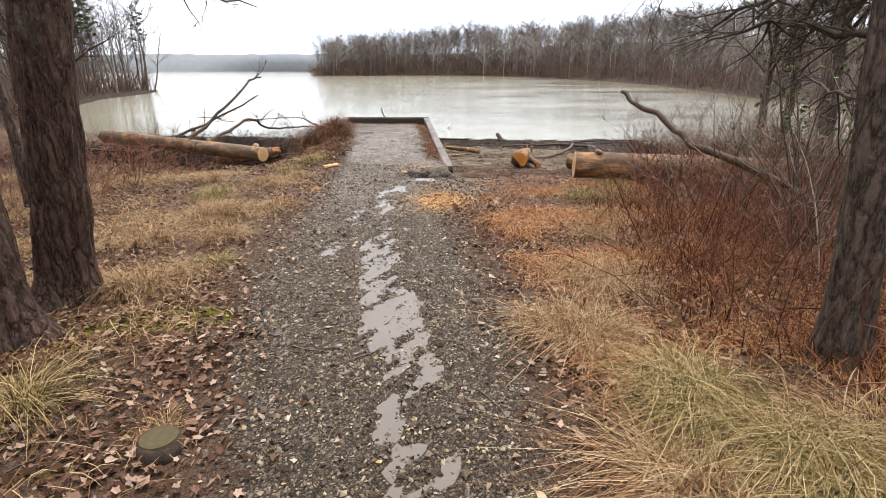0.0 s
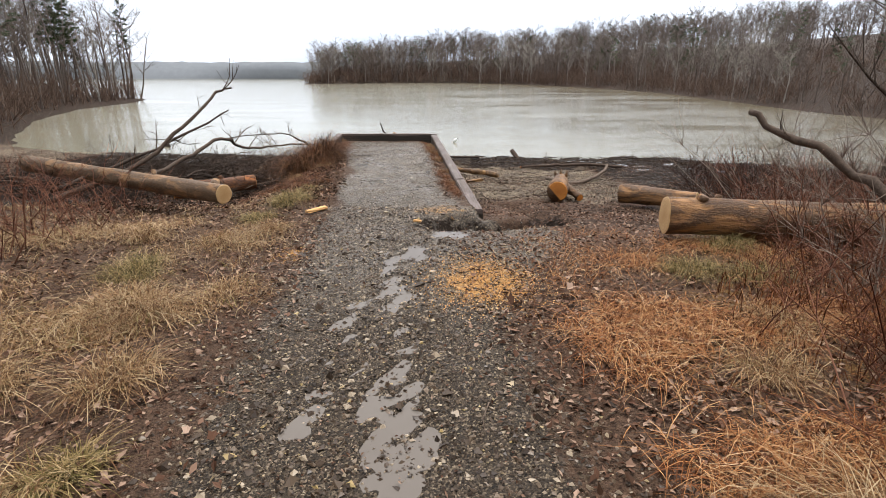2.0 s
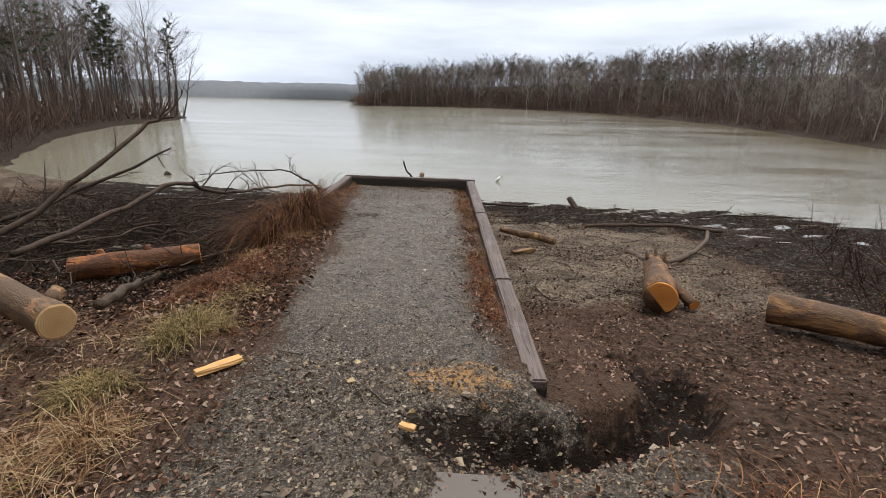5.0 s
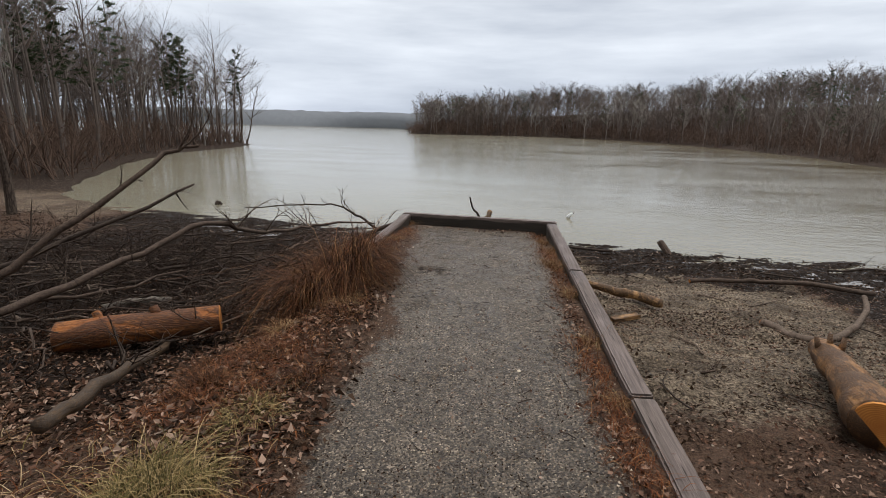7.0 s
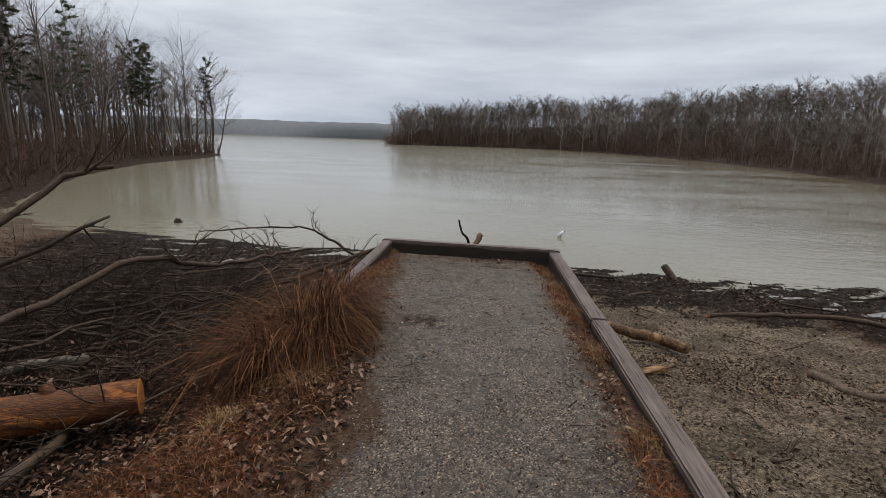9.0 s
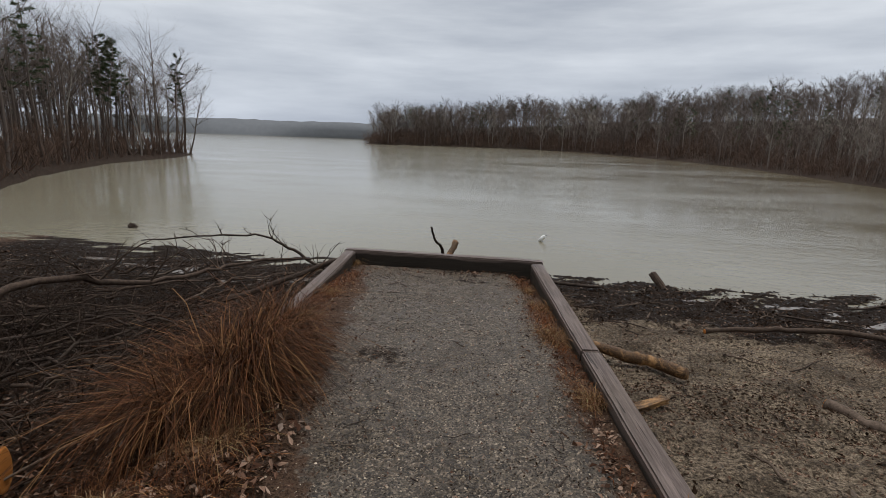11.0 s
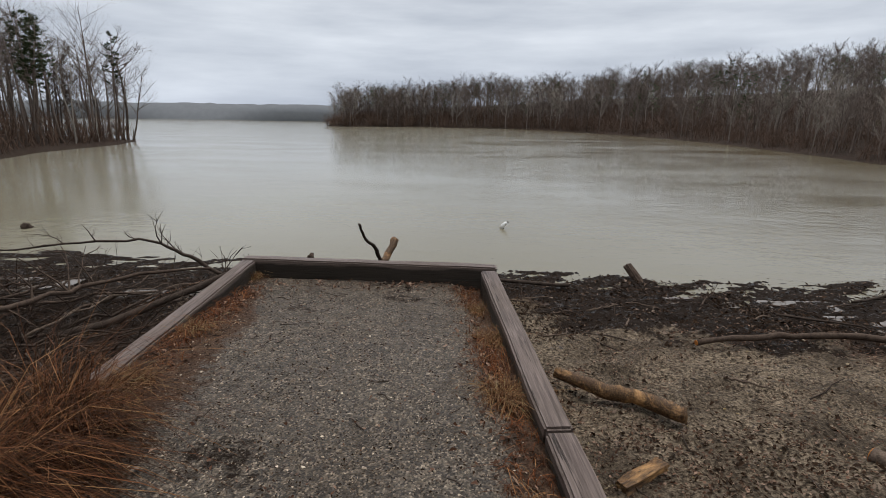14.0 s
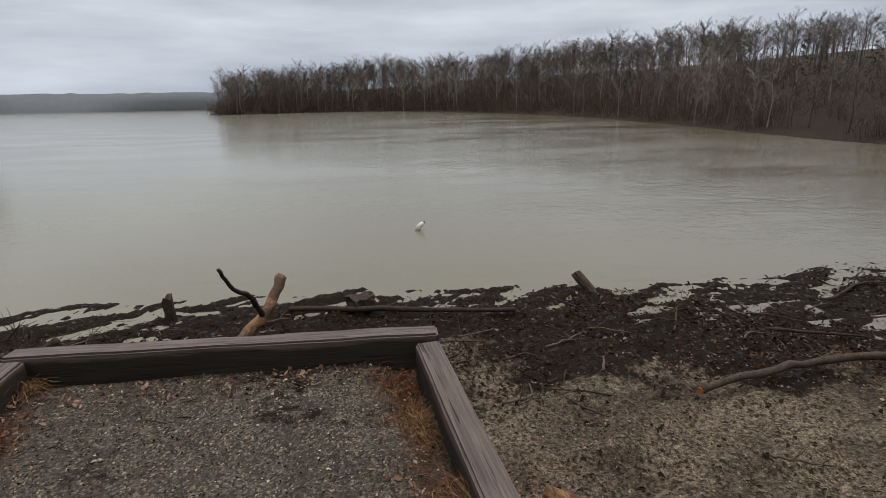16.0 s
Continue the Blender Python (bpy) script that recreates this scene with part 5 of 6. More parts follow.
# ---- grass, litter, gravel ----
def blades(name, xy, tall, wide, material, seed, flat=0.5, comb=None, stiff=0.3):
    """Arching grass blades, joined. stiff: how much of its height a blade's tip keeps; comb: the way most of them lean."""
    r = np.random.RandomState(seed)
    n = len(xy)
    z = land(xy[:, 0], xy[:, 1]) - 0.01
    a = r.uniform(0, 2 * math.pi, n) if comb is None else r.normal(comb, 1.15, n)
    h = tall * np.clip(np.exp(r.normal(0, 0.3, n)), 0.4, 1.45)
    out = h * flat * r.uniform(0.3, 1.7, n)
    end = np.clip(r.normal(stiff, 0.35, n), -0.05, 1.0)
    dx, dy = np.cos(a), np.sin(a)
    bend = r.normal(0, 0.45, n)
    w0 = wide * r.uniform(0.6, 1.4, n)
    ts = np.array([0.0, 0.3, 0.6, 0.85, 1.0])
    v = np.zeros((n, 9, 3))
    for i, t in enumerate(ts):
        side = bend * out * t * t
        px, py = xy[:, 0] + dx * out * t ** 1.3 - dy * side, xy[:, 1] + dy * out * t ** 1.3 + dx * side
        pz = z + h * (2.4 * t - (2.4 - end) * t * t) * 0.85
        w = w0 * (1 - 0.5 * t)
        if i < 4:
            v[:, i * 2] = np.stack([px + dy * w, py - dx * w, pz], -1)
            v[:, i * 2 + 1] = np.stack([px - dy * w, py + dx * w, pz], -1)
        else:
            v[:, 8] = np.stack([px, py, pz], -1)
    k = np.arange(n)[:, None] * 9
    f = np.concatenate([k + t for t in ([0, 1, 3], [0, 3, 2], [2, 3, 5], [2, 5, 4], [4, 5, 7], [4, 7, 6], [6, 7, 8])])
    return array_mesh(name, v.reshape(-1, 3), f, material)


def scatter(count, x0, x1, y0, y1, seed, keep):
    r = np.random.RandomState(seed)
    x, y = r.uniform(x0, x1, count), r.uniform(y0, y1, count)
    ok = r.uniform(0, 1, count) < keep(x, y)
    return np.stack([x[ok], y[ok]], -1)


left_zone = lambda x, y: smooth01(0.1, 0.7, PATH_L(y) - x) * (1 - 0.5 * smooth01(7.0, 8.6, y)) * (1 - smooth01(9.0, 10.0, y)) * (0.04 + 0.96 * tufty(x, y, 81, 4.0) ** 1.5) * (0.2 + 0.8 * smooth01(2.8, 4.2, y))
right_zone = lambda x, y: smooth01(0.15, 0.7, x - PATH_R(y)) * (1 - 0.8 * smooth01(5.6, 6.8, y) * (1 - smooth01(1.1, 1.7, x))) * (1 - smooth01(7.4, 8.2, y)) * (0.04 + 0.96 * tufty(x, y, 82, 4.0) ** 1.6) * (1 - 0.7 * smooth01(2.0, 3.0, x))
for side, zone, box, seed in (("left", left_zone, (-6.5, -0.9, 1.2, 9.6), 83), ("right", right_zone, (0.0, 4.0, 1.2, 8.6), 84)):
    xy = scatter(125000, *box, seed, zone)
    tagged(new("dry_grass", blades("dry_grass", xy, 0.09, 0.0023, STRAW if side == "left" else FOX_GRASS, seed, 1.9, None, 0.1)), "matted straw-coloured winter grass beside the path", "grass", kind="stuff")


def tussock(x, y, radius, tall, count, material, label, seed, flat=0.9, comb=None, wide=0.0017, stiff=0.2):
    r = np.random.RandomState(seed)
    t = thing("grass_tussock", (x, y, land_at(x, y)), label, "grass", "grass tussocks")
    for n in range(7):
        a0, d0 = 2 * math.pi * n / 7 + r.uniform(-0.4, 0.4), radius * r.uniform(0.1, 0.8)
        many = int(count / 7 * r.uniform(0.6, 1.4))
        a, d = r.uniform(0, 2 * math.pi, many), radius * 0.5 * r.uniform(0, 1, many) ** 0.7
        cx, cy = x + d0 * math.cos(a0), y + d0 * math.sin(a0)
        xy = np.stack([cx + d * np.cos(a), cy + d * np.sin(a)], -1)
        way = a0 + r.normal(0, 0.5) if comb is None or r.uniform() < 0.3 else comb + r.normal(0, 0.5)
        me = blades("blade_clump", xy, tall * r.uniform(0.65, 1.25), wide, material, seed + 7 * n, flat * r.uniform(0.7, 1.3), way, stiff)
        ob = part("blade_clump", me, material, t)
        ob.location = -t.location
        tagged(ob, kind="stuff")
    return t


tussock(1.3, 2.3, 0.3, 0.24, 2200, PALE_GRASS, "arching pale green and straw grass tussock", 91, 1.3, 3.9)
tussock(1.55, 1.85, 0.3, 0.22, 1800, PALE_GRASS, "arching straw grass tussock beside the path", 92, 1.4, 4.3)
tussock(1.0, 1.75, 0.26, 0.2, 1300, STRAW, "flattened straw grass tussock beside the path", 93, 1.6, 3.6)
tussock(1.95, 1.9, 0.3, 0.22, 1300, STRAW, "bleached grass tussock under a leaning tree", 104, 1.3)
tussock(0.95, 3.1, 0.35, 0.15, 1600, STRAW, "matted orange grass tussock beside the path", 105, 1.6)
tussock(1.25, 3.9, 0.4, 0.17, 1700, STRAW, "matted orange grass tussock beside the path", 106, 1.5)
tussock(-2.15, 2.25, 0.12, 0.2, 420, PALE_GRASS, "arching pale grass tussock in leaf litter", 94, 1.3)
tussock(-1.36, 2.06, 0.12, 0.09, 360, STRAW, "short straw grass tuft grown over a stump", 108, 1.2)
tussock(-2.4, 2.0, 0.12, 0.17, 320, STRAW, "bleached grass tussock in leaf litter", 107, 1.3)
tussock(-2.35, 3.75, 0.18, 0.2, 700, STRAW, "bleached grass tussock beside a trunk", 95, 1.2)
tussock(-2.6, 5.9, 0.3, 0.16, 1100, STRAW, "bleached matted grass tussock", 96, 1.3)
tussock(-2.35, 9.05, 0.26, 0.12, 1300, GREEN_GRASS, "green and straw grass tussock beside the gravel", 97, 1.2)
tussock(-2.25, 9.7, 0.18, 0.08, 500, GREEN_GRASS, "low green grass tussock beside the gravel", 98, 1.2)
tussock(-2.72, 12.15, 0.36, 0.56, 5600, TUSSOCK, "large rusty brown grass tussock at the platform edge", 99, 0.72, None, 0.0022, 0.1)
tussock(-2.62, 12.7, 0.28, 0.42, 2200, TUSSOCK, "rusty brown grass tussock at the platform edge", 100, 1.0)
tussock(-2.75, 11.1, 0.1, 0.14, 350, STRAW, "small straw grass tussock on the bank", 101, 0.9)
tussock(2.35, 7.1, 0.25, 0.16, 700, GREEN_GRASS, "dark green grass tussock under a log", 102, 1.1)
tussock(-2.0, 6.2, 0.3, 0.08, 900, STRAW, "low pale grass tussock beside the path", 103, 1.4)
for n, (x, y, k, m) in enumerate(((-2.6, 7.4, 1.0, STRAW), (-3.0, 6.6, 1.2, GREEN_GRASS), (-2.15, 7.9, 0.8, STRAW), (-2.5, 8.3, 0.9, GREEN_GRASS), (-3.4, 7.6, 1.1, STRAW), (1.75, 6.6, 1.0, GREEN_GRASS), (2.2, 6.4, 1.1, GREEN_GRASS),
                                  (1.9, 5.6, 1.0, STRAW), (1.5, 5.0, 1.0, STRAW), (-2.2, 5.0, 1.0, STRAW), (-2.9, 4.9, 1.2, STRAW), (-2.0, 4.3, 0.8, PALE_GRASS), (-2.6, 10.6, 0.7, TUSSOCK), (-2.3, 11.2, 0.8, TUSSOCK),
                                  (-2.95, 11.4, 1.0, TUSSOCK), (-2.1, 10.2, 0.7, TUSSOCK), (-2.75, 10.1, 0.9, TUSSOCK), (-2.45, 11.6, 0.8, ORANGE_GRASS), (-3.2, 10.7, 0.9, TUSSOCK))):
    tussock(x, y, 0.2 * k, 0.13 * k, int(650 * k), m, "matted winter grass tuft beside the path" if y < 9.5 else "dark matted grass tuft on the bank", 180 + n, 1.3)
for n, (x, y, k) in enumerate(((-0.5, 14.25, 1.0), (-0.48, 13.45, 1.2), (-0.6, 14.9, 0.8), (-0.36, 12.4, 0.9), (-0.25, 11.3, 0.8), (-0.16, 10.4, 0.7), (-2.62, 13.4, 1.2), (-2.66, 14.2, 0.9), (-2.78, 15.62, 0.9), (-2.5, 12.95, 1.2))):
    tussock(x, y, 0.11 * k, 0.1 * k, int(420 * k), ORANGE_GRASS, "small orange grass tuft beside the timber edging", 150 + n, 1.3)
rust_zone = lambda x, y: smooth01(0.0, 0.6, x - np.interp(y, [2, 4, 6, 8, 11], [1.7, 1.3, 1.6, 3.0, 4.2])) * (0.2 + 0.8 * tufty(x, y, 85, 3.0))
tagged(new("dead_bracken", blades("dead_bracken", scatter(36000, 1.2, 6.0, 2.2, 11, 86, rust_zone), 0.22, 0.003, RUST_GRASS, 87, 0.9, None, 0.3)), "collapsed reddish-brown dead undergrowth", "undergrowth", kind="stuff")

# rusty grass along the timber edging
r_in = lambda x, y: np.exp(-((x - np.interp(y, [8.68, 15.62], [-0.09, -0.7])) / 0.1) ** 2) * (0.05 + 0.95 * tufty(x, y, 111, 3.0)) * smooth01(8.9, 9.6, y)
l_in = lambda x, y: (np.exp(-((x + 2.66) / 0.13) ** 2) * smooth01(11.6, 12.4, y) * (1 - smooth01(14.6, 15.5, y)) + 0.9 * smooth01(0.0, 0.3, PATH_L(y) - x) * smooth01(-3.4, -2.9, x) * (1 - smooth01(12.0, 12.8, y))) * (0.1 + 0.9 * tufty(x, y, 112, 3.0))
for fn, box, seed in ((r_in, (-1.0, 0.2, 8.8, 15.5), 113), (l_in, (-3.4, -1.6, 9.0, 15.6), 114)):
    tagged(new("edge_grass", blades("edge_grass", scatter(38000, *box, seed, fn), 0.07, 0.0018, RUST_GRASS, seed, 1.4, None, 0.2)), "rusty matted grass along the timber edging", "grass", kind="stuff")


def leaf_litter(name, xy, size, material, seed, label, lift=0.006):
    """Curled fallen leaves, joined."""
    r = np.random.RandomState(seed)
    n = len(xy)
    z = land(xy[:, 0], xy[:, 1]) + lift + r.uniform(0, 0.012, n)
    c = np.stack([xy[:, 0], xy[:, 1], z], -1)
    a, tip = r.uniform(0, 2 * math.pi, n), r.normal(0, 0.35, n)
    d = np.stack([np.cos(a), np.sin(a), tip], -1)
    s = np.stack([-np.sin(a), np.cos(a), r.normal(0, 0.4, n)], -1)
    l = (size * r.uniform(0.5, 1.35, n))[:, None]
    up = np.array([0, 0, 1.0]) * (l * r.uniform(-0.1, 0.35, n)[:, None])
    w = r.uniform(0.12, 0.36, n)[:, None]
    v = np.stack([c - d * l * 0.5, c - d * l * 0.1 + s * l * w + up, c + d * l * 0.5, c - d * l * 0.1 - s * l * w * 0.9 + up * 0.7, c], 1).reshape(-1, 3)
    k = np.arange(n)[:, None] * 5
    f = np.concatenate([k + t for t in ([0, 1, 4], [1, 2, 4], [2, 3, 4], [3, 0, 4])])
    return tagged(new(name, array_mesh(name, v, f, material)), label, "leaves", kind="stuff")


def oak_leaves(name, xy, size, material, seed, label, lift=0.014):
    """Curled leaves with wavy lobed edges, joined."""
    r = np.random.RandomState(seed)
    n = len(xy)
    z = land(xy[:, 0], xy[:, 1]) + lift + r.uniform(0, 0.014, n)
    c = np.stack([xy[:, 0], xy[:, 1], z], -1)
    a = r.uniform(0, 2 * math.pi, n)
    d = np.stack([np.cos(a), np.sin(a), r.normal(0, 0.3, n)], -1)
    s = np.stack([-np.sin(a), np.cos(a), r.normal(0, 0.35, n)], -1)
    l = (size * r.uniform(0.5, 1.3, n))[:, None]
    curl, slim = r.uniform(-0.15, 0.5, n)[:, None], r.uniform(0.45, 0.9, n)[:, None]
    ring = []
    for k in range(10):
        t = 2 * math.pi * k / 10
        out = (0.5 if k % 2 == 0 else 0.33) * r.uniform(0.8, 1.15, n)[:, None]
        side = math.sin(t) * out * slim
        ring.append(c + d * l * math.cos(t) * out + s * l * side + np.array([0, 0, 1.0]) * l * np.abs(side) * curl * 1.6)
    v = np.stack([c] + ring, 1).reshape(-1, 3)
    k = np.arange(n)[:, None] * 11
    f = np.concatenate([k + [0, 1 + i, 1 + (i + 1) % 10] for i in range(10)])
    return tagged(new(name, array_mesh(name, v, f, material)), label, "leaves", kind="stuff")


def off_deck(x, y):
    xr = np.interp(y, [8.68, 15.62], [0.2, -0.4])
    return np.where((y > 8.5) & (y < 15.8), (x > xr) | (x < np.where(y < 12.8, PATH_L(y) - 0.05, -3.0)), True)


margin = lambda x, y: np.clip(smooth01(-0.5, 0.5, np.maximum(PATH_L(y) - x, x - PATH_R(y))) * off_deck(x, y) * (0.45 + 0.55 * tufty(x, y, 121, 2.0)) * (1 - 0.5 * smooth01(9, 10.5, y)) * (1 - 0.6 * smooth01(7.2, 8.5, y) * (x > 0)), 0, 1)
leaf_litter("leaf_litter", scatter(110000, -5.2, 3.8, 1.0, 11.5, 122, margin), 0.04, LEAVES, 123, "brown fallen oak leaves and litter")
near_path = lambda x, y: np.clip(smooth01(-0.25, 0.4, np.maximum(PATH_L(y) - x, x - PATH_R(y))), 0, 1) * (0.35 + 0.65 * tufty(x, y, 170, 3.0))
oak_leaves("leaf_litter", scatter(19000, -4.0, 3.2, 1.0, 6.5, 171, lambda x, y: near_path(x, y) * (1 - 0.9 * smooth01(3.2, 4.6, y))), 0.062, LEAVES, 172, "large curled brown oak leaves beside the path", 0.014)
on_path = lambda x, y: np.where((x > PATH_L(y)) & (x < PATH_R(y)), 0.25, 0.0)
leaf_litter("leaf_litter", scatter(26000, -2.4, 0.6, 1.0, 15.5, 124, on_path), 0.02, LEAVES, 125, "scattered fallen leaves on the gravel")
shore = lambda x, y: off_deck(x, y) * smooth01(10.5, 12, y) * np.where(x > -2.9, 0.1 + smooth01(15.6, 16.8, y + 0.5 * wavy(x, y, 2, 7)), 0.8) * (1 - smooth01(18.0, 19.2, y)) * (0.25 + 0.75 * tufty(x, y, 126, 2.2))
leaf_litter("shore_litter", scatter(110000, -14, 7.5, 10.5, 19.2, 127, shore), 0.05, WET_LEAVES, 128, "black sodden leaves and debris along the waterline")


sodden = lambda x, y: smooth01(-0.1, 0.35, PATH_L(y) - x) * smooth01(8.6, 10.2, y + 0.4 * wavy(x, y, 2, 179)) * (1 - smooth01(12.5, 13.5, y)) * (0.35 + 0.65 * tufty(x, y, 180, 3.0))
leaf_litter("bank_litter", scatter(26000, -5.5, -1.6, 8.6, 13.5, 181, sodden), 0.05, WET_LEAVES, 182, "dark sodden leaves on the bank beside the platform", 0.012)
leaf_litter("bank_litter", scatter(15000, -5.5, -1.6, 8.6, 13.0, 183, sodden), 0.05, LEAVES, 184, "brown fallen leaves on the bank beside the platform", 0.018)
inner = lambda x, y: np.clip(np.exp(-((15.55 - y) / 0.22) ** 2) + np.exp(-((x - np.interp(y, [8.68, 15.62], [-0.12, -0.7])) / 0.14) ** 2) * smooth01(8.8, 9.4, y) + 0.7 * np.exp(-((x + 2.62) / 0.15) ** 2) * smooth01(12.8, 13.4, y), 0, 1) * (0.3 + 0.7 * tufty(x, y, 160, 4)) * (x > -2.74) * (x < np.interp(y, [8.68, 15.62], [-0.01, -0.62]))
leaf_litter("edge_litter", scatter(26000, -2.75, 0.1, 8.8, 15.6, 161, inner), 0.035, LEAVES, 162, "dark dead leaves gathered along the timber edging")


strewn = lambda x, y: off_deck(x, y) * (x > -0.4) * smooth01(8.5, 10, y) * (1 - smooth01(16.2, 17.2, y)) * (0.12 + 0.88 * tufty(x, y, 163, 1.6))
leaf_litter("beach_litter", scatter(42000, -0.5, 5.5, 8.5, 17.2, 164, strewn), 0.026, LEAVES, 165, "dead leaves and wood chips strewn on the sandy shore")


grubby = lambda x, y: off_deck(x, y) * (x > -0.4) * smooth01(9.0, 10.5, y) * (1 - smooth01(14.0, 15.5, y)) * tufty(x, y, 185, 2.4) ** 1.5
leaf_litter("beach_litter", scatter(27000, -0.4, 5.0, 9.0, 15.5, 186, grubby), 0.034, WET_LEAVES, 187, "black wet leaves and bark crumbs on the sandy shore")


def pebbles(name, xy, size, material, seed, label, level=None):
    """Angular stones, joined: stretched eight-sided lumps."""
    r = np.random.RandomState(seed)
    n = len(xy)
    s = size * np.exp(r.normal(0, 0.4, n))
    z = land(xy[:, 0], xy[:, 1]) + s * 0.15
    if level is not None:
        z = np.maximum(z, level(xy[:, 1]) - s * 0.25)
    base = np.array([[1, 0, 0], [0, 1, 0], [-1, 0, 0], [0, -1, 0], [0, 0, 0.6], [0, 0, -0.6]], float)
    v = base[None] * s[:, None, None] * r.uniform(0.6, 1.35, (n, 6, 1)) + r.normal(0, 0.2, (n, 6, 3)) * s[:, None, None]
    a = r.uniform(0, 2 * math.pi, n)[:, None]
    x, y = v[..., 0].copy(), v[..., 1].copy()
    v[..., 0], v[..., 1] = x * np.cos(a) - y * np.sin(a), x * np.sin(a) + y * np.cos(a)
    v += np.stack([xy[:, 0], xy[:, 1], z], -1)[:, None]
    k = np.arange(n)[:, None] * 6
    f = np.concatenate([k + t for t in ([0, 1, 4], [1, 2, 4], [2, 3, 4], [3, 0, 4], [1, 0, 5], [2, 1, 5], [3, 2, 5], [0, 3, 5])])
    return tagged(new(name, array_mesh(name, v.reshape(-1, 3), f, material)), label, "gravel", kind="stuff")


gravelly = lambda x, y: (0.15 + 0.85 * smooth01(-0.3, 0.2, x - PATH_L(y))) * (0.15 + 0.85 * smooth01(-0.35, 0.2, PATH_R(y) + 0.9 * smooth01(5.8, 7.2, y) * (1 - smooth01(8.4, 8.7, y)) - x)) * (1 - 0.15 * np.clip(np.exp(-(to_line(x, y, WET_RUN) / 0.2) ** 2), 0, 1) * tufty(x, y, 130, 4))
pebbles("gravel", scatter(42000, -2.2, 1.4, 1.0, 8.8, 131, gravelly), 0.0092, STONE, 132, "wet grey and brown path gravel")
in_run = lambda x, y: np.exp(-(to_line(x, y, WET_RUN) / 0.34) ** 2) * smooth01(-0.15, 0.5, wavy(x, y, 9, 176))
pebbles("gravel", scatter(15000, -1.6, 0.4, 1.2, 7.6, 177, in_run), 0.0095, STONE, 178, "wet gravel standing out of shallow puddles", lambda y: run_level(y) - 0.018)
crumbs = lambda x, y: np.where((x > PATH_L(y) - 0.1) & (x < np.interp(y, [8.68, 15.62], [-0.02, -0.62])), 0.35 + 0.65 * tufty(x, y, 173, 2.5), 0)
leaf_litter("platform_litter", scatter(26000, -2.75, 0.1, 7.0, 15.55, 174, crumbs), 0.014, WET_LEAVES, 175, "dark needles and crumbled leaves on the gravel", 0.003)
pebbles("gravel", scatter(36000, -2.9, 0.1, 8.4, 15.6, 133, gravelly), 0.0038, CRUSHED, 134, "fine wet grey gravel of the platform")
sandy = lambda x, y: off_deck(x, y) * 0.5 * smooth01(10.5, 12, y) * (1 - smooth01(16, 17, y))
pebbles("beach_pebbles", scatter(26000, -0.3, 4.5, 9.5, 17.5, 135, sandy), 0.007, STONE, 136, "small stones strewn on the sandy shore")
dusty = lambda x, y: np.exp(-(((x - 0.0) / 0.36) ** 2 + ((y - 6.4) / 0.42) ** 2))
leaf_litter("sawdust", scatter(38000, -0.9, 0.9, 5.3, 7.5, 137, dusty), 0.013, SAWDUST, 138, "bright orange sawdust and chips on the path", 0.012)


def twig_litter(name, xy, seed, material, label, low=0.08, high=0.35, thin=0.003):
    r = random.Random(seed)
    g = Geo()
    for x, y in xy:
        a, l = r.uniform(0, 6.283), r.uniform(low, high)
        pts = []
        for k in (-0.5, -0.15, 0.2, 0.5):
            px, py = x + math.cos(a) * l * k + r.gauss(0, l * 0.05), y + math.sin(a) * l * k + r.gauss(0, l * 0.05)
            pts.append((px, py, land_at(px, py) + thin * 2 + abs(r.gauss(0, 0.008))))
        t = thin * r.uniform(0.6, 1.8)
        g.tube(pts, [t, t, t * 0.8, t * 0.5], 4, False)
    return tagged(new(name, g.mesh(name, material)), label, "twigs", kind="stuff")


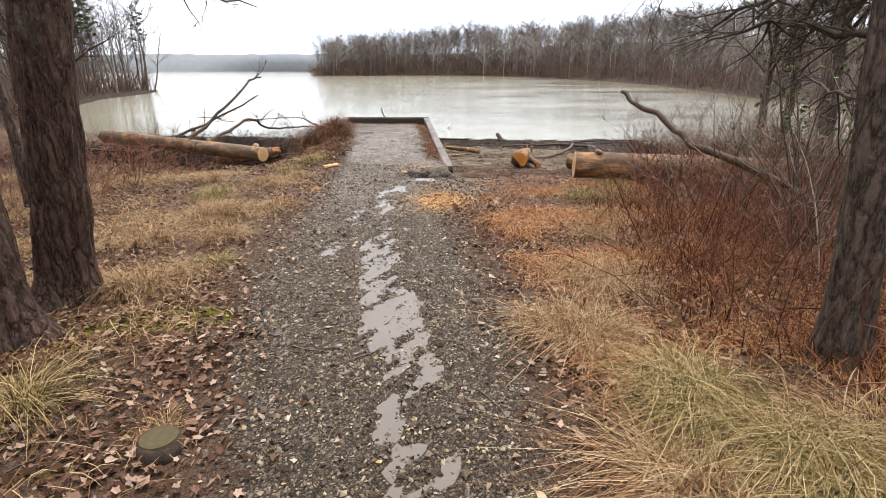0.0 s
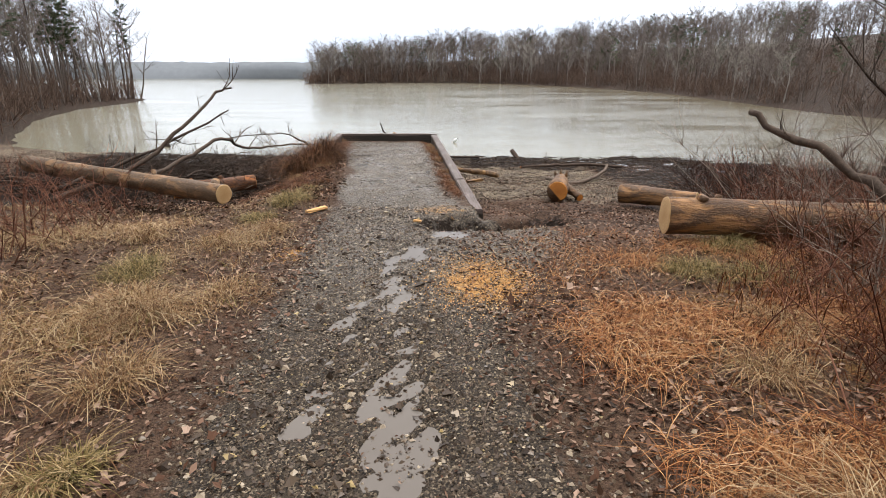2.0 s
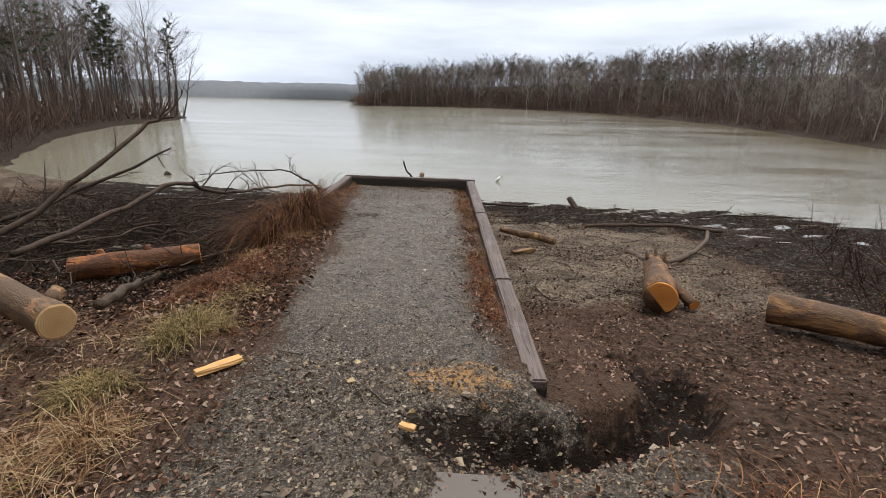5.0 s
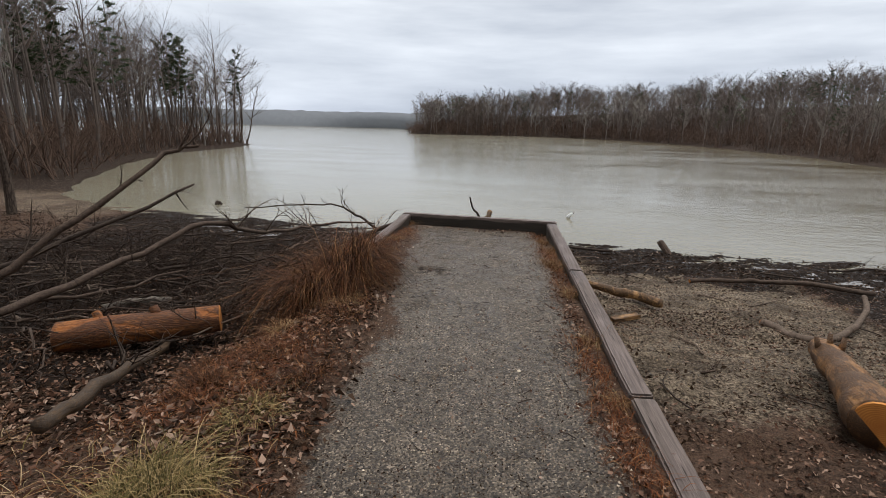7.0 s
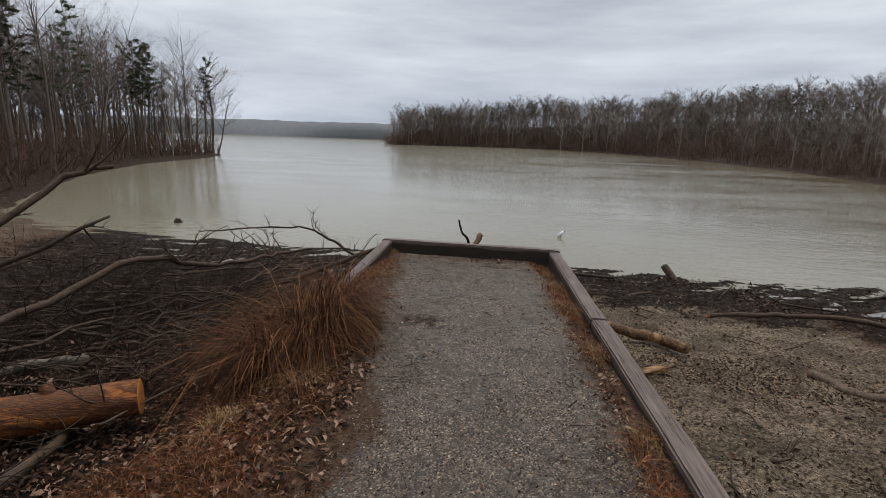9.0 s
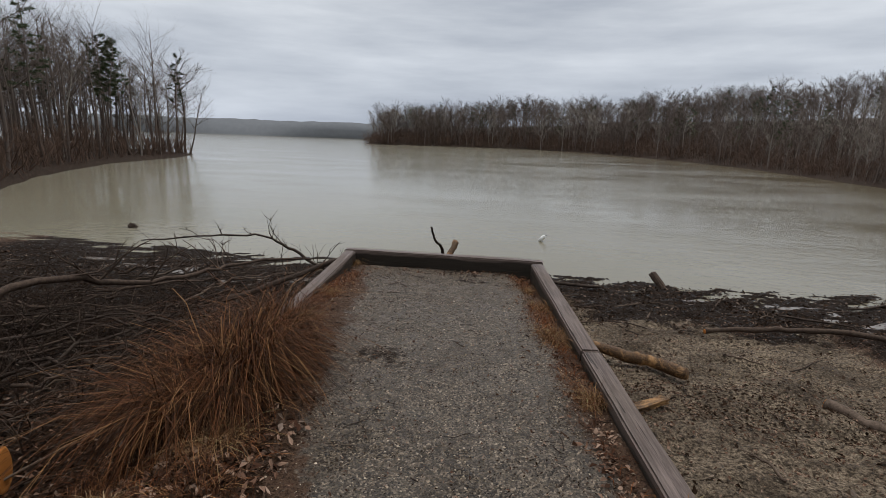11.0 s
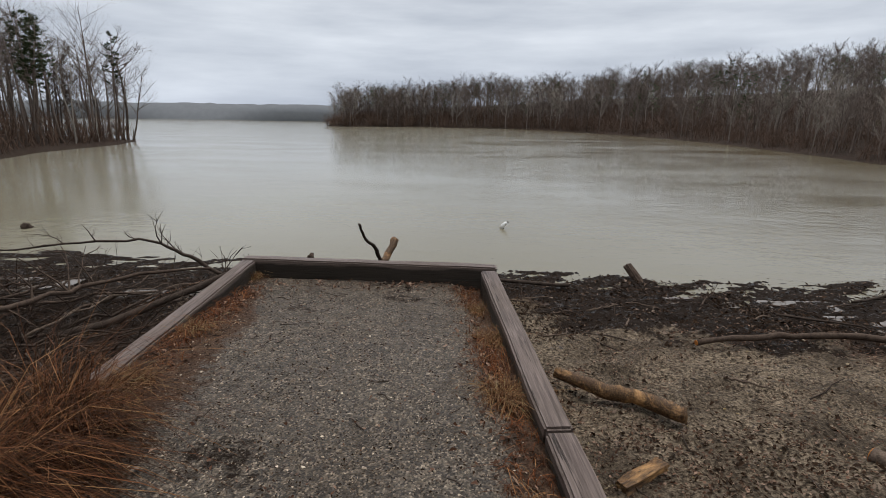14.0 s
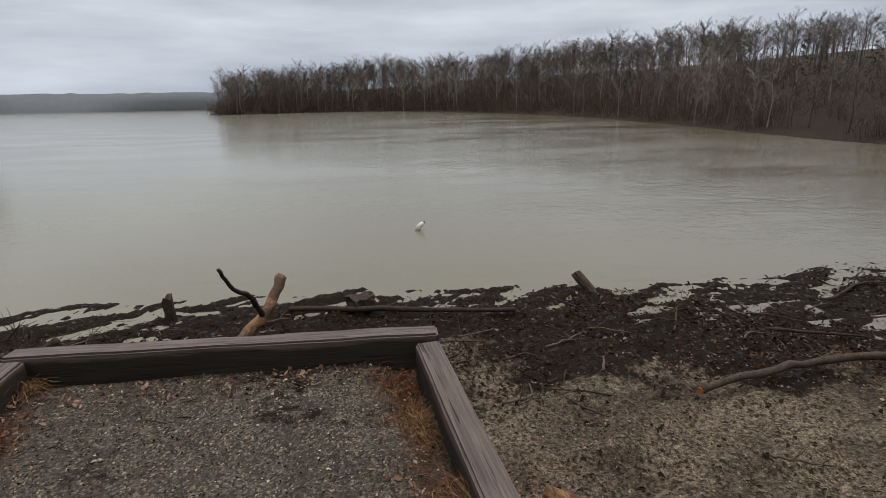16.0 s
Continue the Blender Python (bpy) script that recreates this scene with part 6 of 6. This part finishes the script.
twig_litter("twig_litter", scatter(160, -5, 3.5, 1.2, 9, 141, lambda x, y: 0.9 + 0 * x), 142, BRANCH, "small fallen twigs among the leaves")
twig_litter("twig_litter", scatter(900, -9, 7, 11, 18.8, 143, shore), 144, BRANCH_DARK, "black wet twigs strewn along the shore", 0.15, 0.7, 0.005)
twig_litter("twig_litter", scatter(280, -2.5, 0, 7, 15.4, 145, lambda x, y: 0.6 + 0 * x), 146, BRANCH_DARK, "small dark twigs on the gravel", 0.04, 0.15, 0.0025)


# ---- puddles ----
def puddle(x0, x1, y0, y1, lift=-0.018, level=None, label="shallow puddle of rainwater on the gravel path", group="path puddles"):
    """Standing water where the ground dips under its level."""
    step = 0.03
    xs, ys = np.arange(x0, x1, step), np.arange(y0, y1, step)
    gx, gy = np.meshgrid(xs, ys)
    lv = run_level(gy) + lift if level is None else np.full(gx.shape, level)
    low = land(gx, gy) < lv + 0.004
    g = Geo()
    nx = len(xs)
    g.v = [(a, b, c) for a, b, c in zip(gx.ravel(), gy.ravel(), lv.ravel())]
    for j in range(len(ys) - 1):
        for i in range(nx - 1):
            if low[j, i] or low[j, i + 1] or low[j + 1, i] or low[j + 1, i + 1]:
                g.f.append((j * nx + i, j * nx + i + 1, (j + 1) * nx + i + 1, (j + 1) * nx + i))
    if g.f:
        solid("puddle", g, PUDDLE, label, "puddle", group)


puddle(-1.6, 0.4, 1.2, 7.45)
gx, gy = np.meshgrid(np.linspace(-0.5, -0.04, 12), np.linspace(7.5, 7.86, 12))
puddle(-0.5, -0.04, 7.5, 7.86, level=float(np.percentile(land(gx, gy), 55)))
for x, y, w, d in ((4.6, 16.9, 1.3, 0.7), (5.8, 17.0, 1.2, 0.8), (6.6, 16.2, 1.2, 0.7), (3.9, 17.6, 1.0, 0.5), (2.6, 17.7, 0.9, 0.4), (5.2, 15.9, 0.8, 0.5), (-5.4, 17.3, 1.2, 0.6), (-4.2, 17.6, 1.1, 0.5), (-7.0, 17.7, 1.5, 0.6), (-8.6, 18.0, 1.4, 0.6)):
    gx, gy = np.meshgrid(np.linspace(x - w / 2, x + w / 2, 9), np.linspace(y - d / 2, y + d / 2, 9))
    puddle(x - w / 2, x + w / 2, y - d / 2, y + d / 2, level=float(np.percentile(land(gx, gy), 34)), label="small pool of water on black shore mud", group="shore pools")
